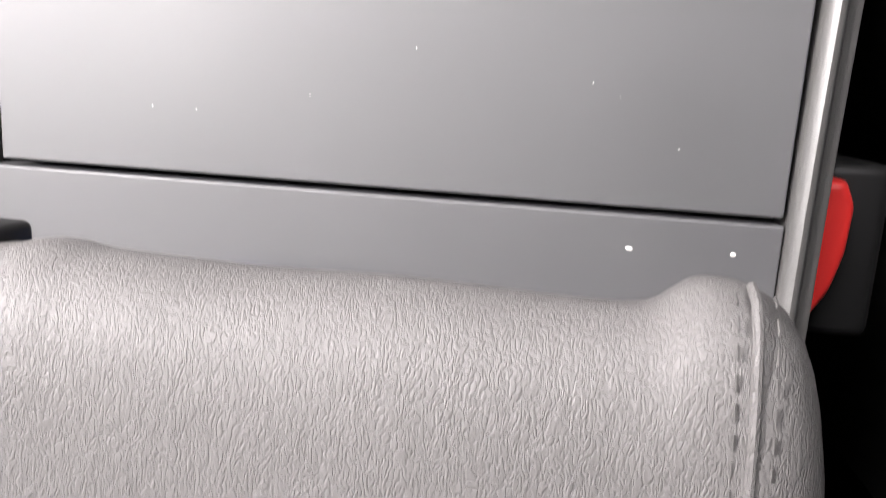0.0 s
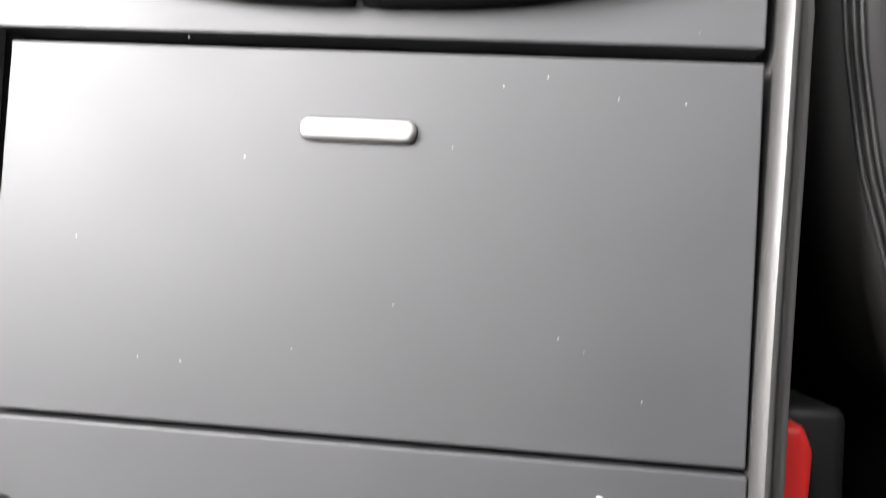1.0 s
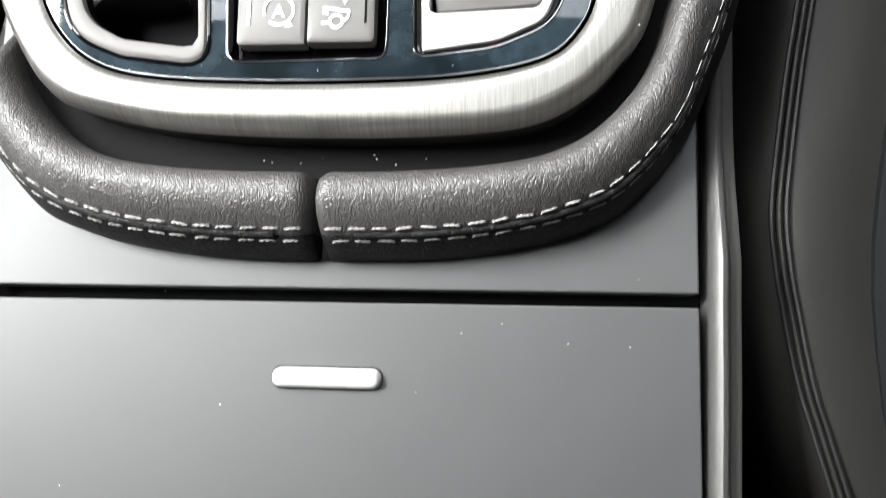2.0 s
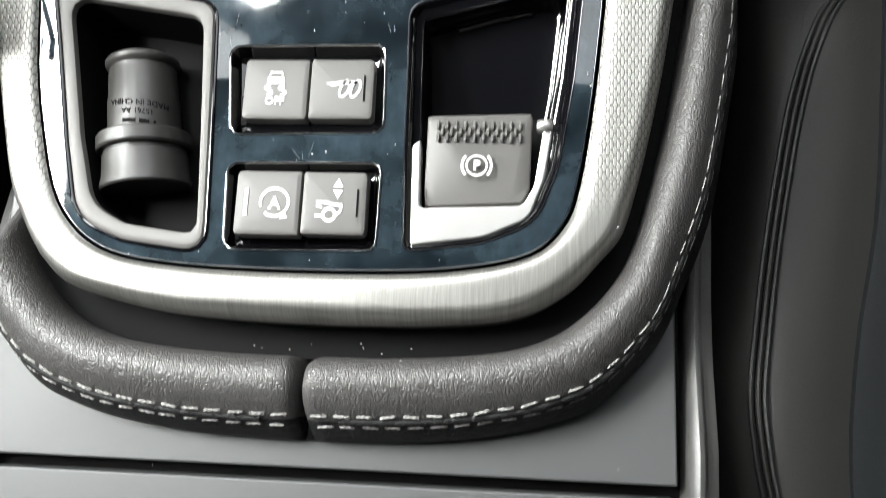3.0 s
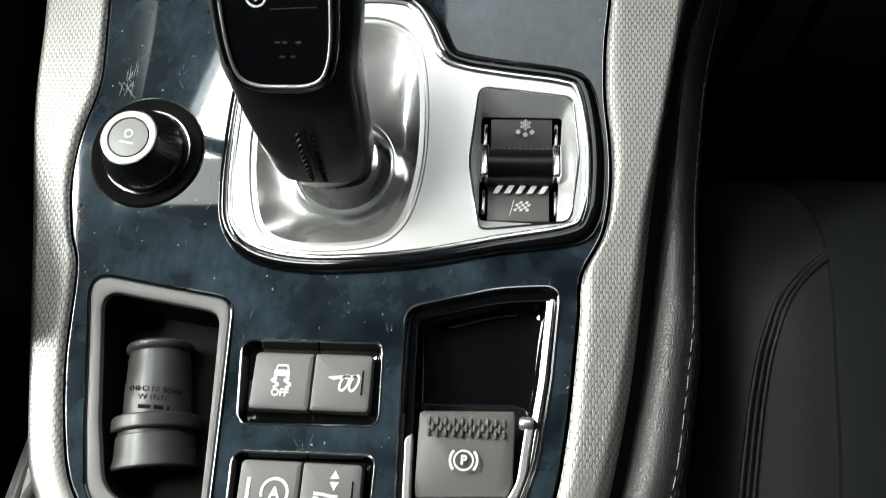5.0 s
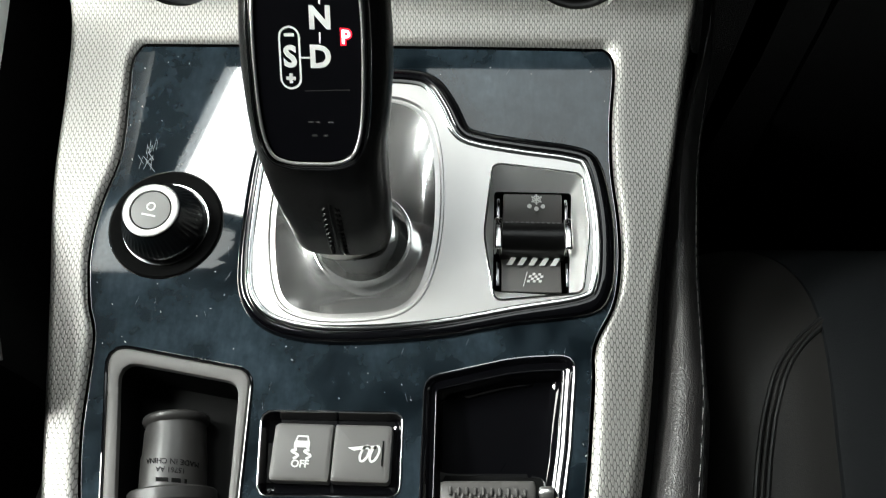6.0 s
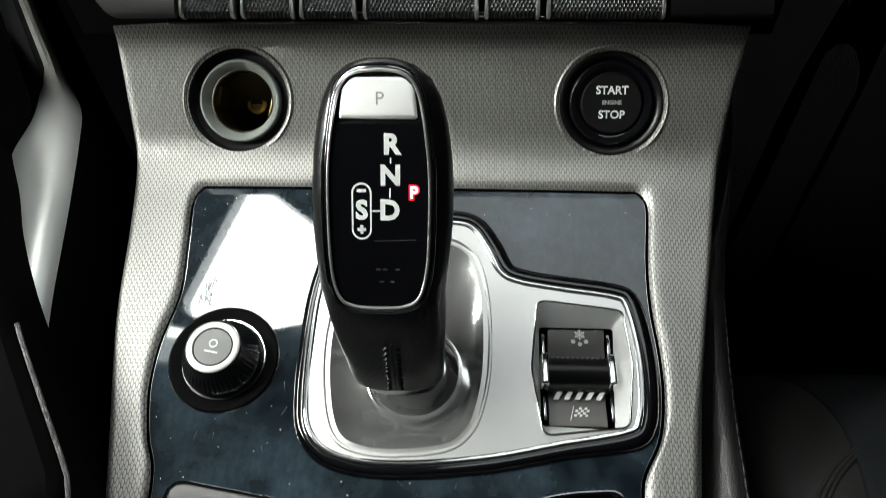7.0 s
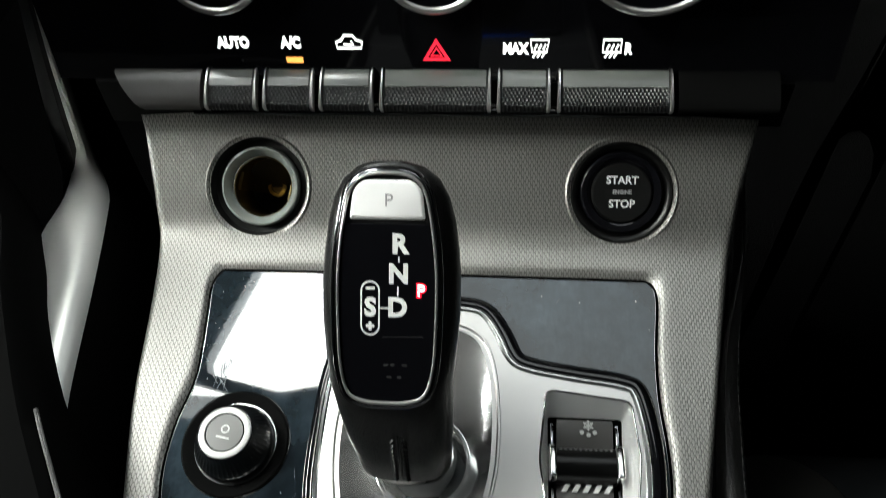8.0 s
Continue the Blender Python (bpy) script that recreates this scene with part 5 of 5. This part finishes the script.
for x0, x1, mat, name in ((-0.1370, -0.1000, SILVER_PLAIN, "silver blank end of the key row"), (0.1016, 0.1420, SOFT_BLACK, "black blank end of the key row")):
    ob = thing("key_blank", name, "trim piece", "climate keys", at=((x0 + x1) / 2, 0.2, 0.077))
    rows = [[(x + (0.016 * (0.0886 - z) / 0.0126 - 0.002 if x == x0 and x0 < 0 else 0), y, z) for y, z in key_sec] for x in (x0, x1 - 0.012, x1 - 0.001, x1)]
    part("blank_bar", loft(rows, cap=(True, True)), SHADE_BLACK if x0 > 0 else RUBBER, ob)

# ---------------------------------------------------------------- seats, buckle, armrest and what lies beside the console


def roll_off(y):
    """How far the seat drops towards its rounded front."""
    return 7.0 * max(0.0, y - 0.03) ** 2


def seat_cushion(edge, label, side, z0, drop):
    """A seat side with a rounded shoulder along an edge line, and a flat top away from it."""
    ob = thing("car_seat", label, "car seat", "front seats", at=(side * 0.3, 0, -0.40))
    sec = [(0.004, -0.30), (0.0, -0.06), (0.001, -0.025), (0.005, -0.010), (0.012, -0.003), (0.022, 0.0), (0.036, -0.0005), (0.060, -drop), (0.10, -drop * 1.8), (0.30, -drop * 2.2)]
    line = curve(edge, False, 60)
    rows = [[(x + side * u, y, z0 + v - roll_off(y)) for u, v in sec] for x, y in line]
    part("cushion", loft(rows, closed=False), SEAT_LEATHER, ob, "black leather seat cushion")
    return ob


pseat = seat_cushion([(0.215, 0.26), (0.190, 0.200), (0.168, 0.140), (0.154, 0.085), (0.146, 0.045), (0.136, -0.03), (0.1275, -0.08), (0.1265, -0.115), (0.131, -0.145), (0.142, -0.175), (0.160, -0.205), (0.190, -0.25), (0.23, -0.40)], "black leather passenger seat with stitched piping", 1, -0.046, 0.004)
pipe = curve([(0.230, 0.085), (0.205, 0.075), (0.1853, 0.0618), (0.1690, 0.0443), (0.1600, 0.0250), (0.1540, 0.0050), (0.1490, -0.0180), (0.1440, -0.0450), (0.1400, -0.0720), (0.1375, -0.0940), (0.1385, -0.1120), (0.1400, -0.1230), (0.1440, -0.1470), (0.1480, -0.1620), (0.1530, -0.1800), (0.160, -0.2053), (0.18, -0.25)], False, 110)
for off, r in ((-0.0004, 0.0010), (0.0042, 0.0010), (0.0019, 0.0010)):
    bm = tube([(x + off, y, -0.0466 - roll_off(y) + (0.0 if off != 0.0019 else 0.0003)) for x, y in pipe], r, 8)
    part("piping", bm, PIPING if off != 0.0019 else SEAT_LEATHER, pseat)
inset = curve([(0.206, 0.250), (0.199, 0.120), (0.187, 0.040), (0.180, -0.030), (0.170, -0.080), (0.166, -0.130), (0.176, -0.20), (0.23, -0.40)], False, 40)
bm = loft([[(x + u, y, -0.046 - roll_off(y) + v) for u, v in ((0.0, -0.004), (0.001, 0.0005), (0.005, 0.0022), (0.04, 0.003), (0.20, 0.006))] for x, y in inset], closed=False)
part("seat_insert", bm, SEAT_DARK, pseat, "black centre panel of the seat")

buckle = thing("seat_belt_buckle", "black seat belt buckle with a red release button", "seat belt buckle", at=(0.14, -0.235, -0.10))
part("buckle_body", box(0.1285, 0.1480, -0.2700, -0.2180, -0.20, -0.058, 0.004, 3), SOFT_BLACK, buckle, "black plastic buckle shell")
RELEASE = rounded([(0.1236, -0.2222), (0.1316, -0.2222), (0.1348, -0.2295), (0.1342, -0.2430), (0.1314, -0.2545), (0.1262, -0.2630), (0.1236, -0.2630)], [0.002, 0.003, 0.008, 0.02, 0.02, 0.002, 0.002], 72)
bm = loft([lift(grow(RELEASE, g), h, False) for g, h in ((0.0, -0.075), (0.0, -0.0500), (-0.0006, -0.0482), (-0.0018, -0.0472), (-0.0030, -0.0470))], cap=(False, True))
part("release_button", bm, RED_PLASTIC, buckle, "bright red release button")
part("buckle_stalk", box(0.132, 0.143, -0.255, -0.232, -0.40, -0.198, 0.002), SOFT_BLACK, buckle)

dseat = thing("car_seat", "black leather driver seat side with a raised seam", "car seat", "front seats", at=(-0.3, 0, -0.40))
edge = curve([(-0.30, 0.250, 0.040), (-0.215, 0.200, 0.050), (-0.178, 0.152, 0.055), (-0.160, 0.115, 0.058), (-0.145, 0.086, 0.057), (-0.1315, 0.060, 0.053), (-0.1185, 0.037, 0.046), (-0.1075, 0.017, 0.038), (-0.1050, 0.008, 0.034), (-0.120, -0.002, 0.030), (-0.20, -0.02, 0.03), (-0.40, -0.03, 0.03)], False, 80)
sec = [(0.0, None), (0.0, -0.02), (0.002, -0.004), (0.006, 0.0), (0.02, 0.001), (0.4, -0.01)]
part("cushion", loft([[(x - u, y, -0.27 if v is None else z + v) for u, v in sec] for x, y, z in edge], closed=False), SHADE_BLACK, dseat, "seat side painted near black, as in shade")
part("piping", tube([(x + 0.0003, y, z - 0.002) for x, y, z in edge if 0.006 < y < 0.062 and x > -0.14], 0.0009, 8), LEATHER, dseat, "raised seam along the seat edge")

RIDGE = curve([(0.300, 0.420, 0.016), (0.240, 0.318, 0.020), (0.2088, 0.2672, 0.024), (0.1800, 0.2210, 0.028), (0.1620, 0.1930, 0.030), (0.1560, 0.1720, 0.030), (0.1490, 0.1320, 0.028), (0.1430, 0.0870, 0.024), (0.1380, 0.0550, 0.018), (0.1340, 0.0250, 0.010)], False, 70)
for side, label, finish in ((-1, "silver grey knee panel with a rounded ridge beside the footwell", SOFT_GREY), (1, "dark knee panel with a rounded ridge beside the footwell", CABIN_BLACK)):
    knee = thing("knee_panel", label, "trim panel", "knee panels", at=(side * 0.25, 0.25, -0.40))
    ridge = RIDGE if side < 0 else [q for q in RIDGE if q[1] > 0.236]
    face = [(-0.0010, -0.0060), (0.0010, -0.0034), (0.0040, -0.0012), (0.0090, 0.0), (0.0160, -0.0004), (0.0240, -0.0035), (0.0330, -0.0095), (0.0410, -0.0190), (0.0450, -0.0400), (0.0460, -0.30)]

    def stretch(q, f):
        x, y, z = q
        return [(side * (x + u), y + 0.45 * u * f, z + v * (1 + 1.5 * f)) for u, v in face]

    bend = [min(1.0, max(0.0, (q[1] - 0.17) / 0.05)) for q in ridge]
    if side < 0:
        # the silver face narrows to a rounded band where the ridge runs on under the dashboard
        band = [[(side * (x + u * (1 - 0.55 * f)), y + 0.2 * u * f, z + v) for u, v in face] for (x, y, z), f in zip(ridge, bend)]
        part("panel", loft(band, closed=False), KNEE_SILVER, knee, "smooth silver panel face and ridge")
    # Dark copy of the face: the shade under the dashboard put into colour.
    high = [[(x, y, z - 0.004) for x, y, z in stretch(q, f)] for q, f in zip(ridge, bend) if q[1] > 0.202]
    part("shaded_upper", loft(high, closed=False), finish, knee, "upper panel face, a darker copy painted as in shade")
    part("inner_wall", loft([[(side * (x + u), y, z + v) for u, v in ((-0.0009, -0.0038), (-0.004, -0.012), (-0.006, -0.05), (-0.007, -0.30))] for x, y, z in ridge], closed=False), SHADE_BLACK, knee, "inner side of the panel, painted black as its shadow side")

# unseen dashboard both sides of the climate control, added to shade knees and slope
dash = thing("dashboard", "unseen black dashboard, added over the knee panels to block light", "dashboard", at=(0, 0.3, 0.13))
unseen_binnacle = [(0.60, 0.128), (0.225, 0.140), (0.170, 0.165), (0.142, 0.190), (0.135, 0.225), (0.138, 0.310), (0.165, 0.360), (0.25, 0.378), (0.60, 0.38)]
low_side = [(0.60, 0.128), (0.225, 0.132), (0.217, 0.136), (0.214, 0.145), (0.222, 0.19), (0.27, 0.28), (0.31, 0.315), (0.34, 0.335), (0.60, 0.35)]
part("dash_half", loft([[(-x, y, z) for y, z in sec] for x, sec in ((0.168, low_side), (0.225, low_side), (0.255, unseen_binnacle), (0.50, unseen_binnacle), (0.775, unseen_binnacle))], cap=(True, True)), SOFT_BLACK, dash, "black dashboard half with an unseen light-blocking binnacle")
part("dash_half", loft([[(x, y, z) for y, z in low_side] for x in (0.168, 0.30, 0.50, 0.775)], cap=(True, True)), SOFT_BLACK, dash, "unseen black moulded dashboard half that blocks light")
part("dash_top", loft([[(x, y, z) for y, z in [(0.60, 0.20), (0.236, 0.21), (0.231, 0.232), (0.27, 0.285), (0.34, 0.335), (0.60, 0.35)]] for x in (-0.1675, 0.0, 0.1675)], cap=(True, True)), SOFT_BLACK, dash, "unseen black dashboard top that blocks light")

armrest = thing("armrest", "dark grey grained leather armrest with a stitched side seam", "armrest", at=(0, -0.36, -0.02))
ARM_AT = Matrix.Translation((0.0095, -0.0377, 0.0340)) @ Matrix.Scale(0.81, 4)


def on_arm(bm):
    """Brings a piece of the armrest to its size and height over the deck."""
    bm.transform(ARM_AT)
    return bm


front = curve([(-0.14, -0.2446), (-0.09, -0.2446), (-0.070, -0.2444), (-0.0640, -0.2430), (-0.0560, -0.2426), (-0.0450, -0.2441), (-0.0134, -0.2450), (0.0219, -0.2445), (0.0555, -0.2455), (0.0720, -0.2450), (0.0780, -0.2415), (0.0830, -0.2385), (0.0920, -0.2390), (0.0990, -0.2430), (0.1040, -0.2490), (0.1065, -0.2570)], False, 110)
sec = [(-0.012, -0.026), (-0.005, -0.016), (-0.0018, -0.009), (-0.0010, -0.002), (-0.0022, 0.004), (-0.0055, 0.0090), (-0.0105, 0.0128), (-0.018, 0.0156), (-0.030, 0.0174), (-0.06, 0.018), (-0.20, 0.018)]
rows = []
for x, y in [(0.05 + (x - 0.05) * 0.973, -0.2 + (y + 0.2) * 0.973) for x, y in front]:
    k = max(0.0, (x - 0.092) / 0.0145)
    row = []
    for u, v in sec:

        wide = x + 0.006 * k * (1 - math.exp(u / 0.03) if u < 0 else 0)
        row.append((wide, y + u, 0.026 + v - 0.012 * k * k * (1 if v > -0.005 else 0.3)))
    rows.append(row)
top_edge = [p for p in rows[-1]]
rows.append([(x + 0.0025, y - 0.002, z - 0.008) for x, y, z in top_edge])
rows.append([(x + 0.002, y - 0.002, z - 0.03) for x, y, z in top_edge])
arm_pad = part("pad", on_arm(loft(rows, closed=False)), ARM_LEATHER, armrest, "grained leather armrest pad", sharp=75)
part("hinge_cap", on_arm(box(-0.1100, -0.0695, -0.2490, -0.2412, 0.010, 0.0250, 0.0022, 3)), SOFT_BLACK, armrest, "black rubber cap at the front edge")
part("underside", box(-0.10, 0.086, -0.385, -0.2600, DZ, 0.042, 0.004), SOFT_BLACK, armrest)
for dx, r, mat in ((0.0, 0.0010, ARM_LEATHER), (-0.0034, 0.00032, ARM_SEAM), (0.0036, 0.00032, ARM_SEAM)):
    bm = bmesh.new()
    pts = [(0.0905 + dx + 0.0014 * max(0, -0.25 - y) / 0.03, y, z) for y, z in ((-0.2388, 0.0260), (-0.2408, 0.0312), (-0.2448, 0.0347), (-0.2508, 0.0372), (-0.2628, 0.0392), (-0.30, 0.0404), (-0.43, 0.0404))]
    pts = resample(pts, 260, False)
    if r > 0.0005:
        tube(pts + np.array((-0.001, 0.0012, 0.004)), r, 8, bm=bm)
    else:
        pts = pts + np.array((-0.001, 0.0012, 0.004))
        for i in range(4, 250, 7):
            tube(pts[i:i + 5], r, 5, bm=bm)
    part("side_seam" if r > 0.0005 else "stitching", on_arm(bm), mat, arm_pad)

FILM = rounded([(-0.0475, -0.2616), (-0.0410, -0.2562), (-0.0300, -0.2546), (0.0010, -0.2565), (0.0200, -0.2579), (0.060, -0.2606), (0.055, -0.31), (-0.046, -0.31)], 0.003, 80)
bm = loft([lift(grow(FILM, g), h, False) for g, h in ((0, DZ), (0, DZ + 0.0006), (-0.0004, DZ + 0.0009))], cap=(True, True))
tagged(part("plastic_film", bm, BLUE_FILM), "bright blue plastic film lying on the deck", "plastic film")

# ---------------------------------------------------------------- dust and specks
rng = random.Random(4)


def specks(name, spots, label, mat, big):
    bm = bmesh.new()
    for x, y, z in spots:
        r = big * rng.uniform(0.4, 1.0)
        a = rng.uniform(0, math.pi)
        lengthen = rng.uniform(1.0, 2.2)
        pts = []
        for q in range(6):
            w = q * math.pi / 3
            u, v = r * lengthen * math.cos(w), r * math.sin(w)
            pts.append((x + u * math.cos(a) - v * math.sin(a), y + u * math.sin(a) + v * math.cos(a)))
        lo = [bm.verts.new((p, q, z)) for p, q in pts]
        tip = bm.verts.new((x, y, z + r * 0.7))
        for i in range(6):
            bm.faces.new((lo[i], lo[(i + 1) % 6], tip))
    return tagged(part(name, bm, mat), label, "dust", kind="stuff")


specks("dust", [(rng.uniform(-0.09, 0.105), rng.uniform(-0.225, -0.115), DZ + 0.00005) for _ in range(14)] + [(0.0917, -0.1176, DZ), (0.0410, -0.1339, DZ)], "pale dust specks on the deck", DUST, 0.0002)
specks("crumb", [(0.0722, -0.2413, DZ), (0.0978, -0.2407, DZ)], "two white crumbs on the rear deck", DUST, 0.0006)
spots = []
while len(spots) < 300:
    x, y = rng.uniform(-0.095, 0.093), rng.uniform(-0.062, 0.146)
    spots.append((x, y, profile(y) + 0.00005))
inside_any = lambda x, y: (-0.085 < x < -0.031 and -0.06 < y < 0.024) or (-0.028 < x < 0.08 and -0.06 < y < 0.026) or (-0.045 < x < 0.092 and 0.03 < y < 0.134)  # noqa: E731
specks("dust", [s for s in spots if not inside_any(s[0], s[1]) or (-0.03 < s[0] < 0.026 and (-0.033 < s[1] < -0.024 or 0.005 < s[1] < 0.028))], "pale dust on the gloss panel", DUST, 0.00022)
specks("dust", [(rng.gauss(0.005, 0.035), -0.0868 + rng.uniform(-0.003, 0.0022), -0.0055) for _ in range(13)], "pale dust along the leather seam", DUST, 0.00018)

# faint scratches and a scuffed patch on the gloss panel
bm = bmesh.new()
for _ in range(150):
    x, y = rng.uniform(-0.085, 0.085), rng.uniform(-0.06, 0.14)
    if inside_any(x, y) and not (-0.03 < x < 0.026 and (-0.033 < y < -0.024 or 0.005 < y < 0.028)):
        continue
    a, ln = rng.uniform(0.9, 2.4), rng.uniform(0.002, 0.007)
    d = (math.cos(a) * ln / 2, math.sin(a) * ln / 2)
    stroke([(x - d[0], y - d[1]), (x + d[0], y + d[1])], 0.00011, Matrix.Translation((0, 0, profile(y) + 0.00012)), 0.0, bm=bm)
for i in range(16):
    x, y = -0.0838 + rng.uniform(-0.003, 0.003), 0.0990 + rng.uniform(-0.005, 0.005)
    a, ln = rng.choice((1.1, 2.2, 1.5)) + rng.uniform(-0.15, 0.15), rng.uniform(0.002, 0.006)
    stroke([(x - math.cos(a) * ln / 2, y - math.sin(a) * ln / 2), (x + math.cos(a) * ln / 2, y + math.sin(a) * ln / 2)], 0.00025, on_surface(0, y, 0.00012) @ Matrix.Translation((0, -y, 0)), 0.0, bm=bm)
tagged(part("scratches", bm, SCUFF, panel, "faint scratches in the gloss", smooth=False), kind="stuff")
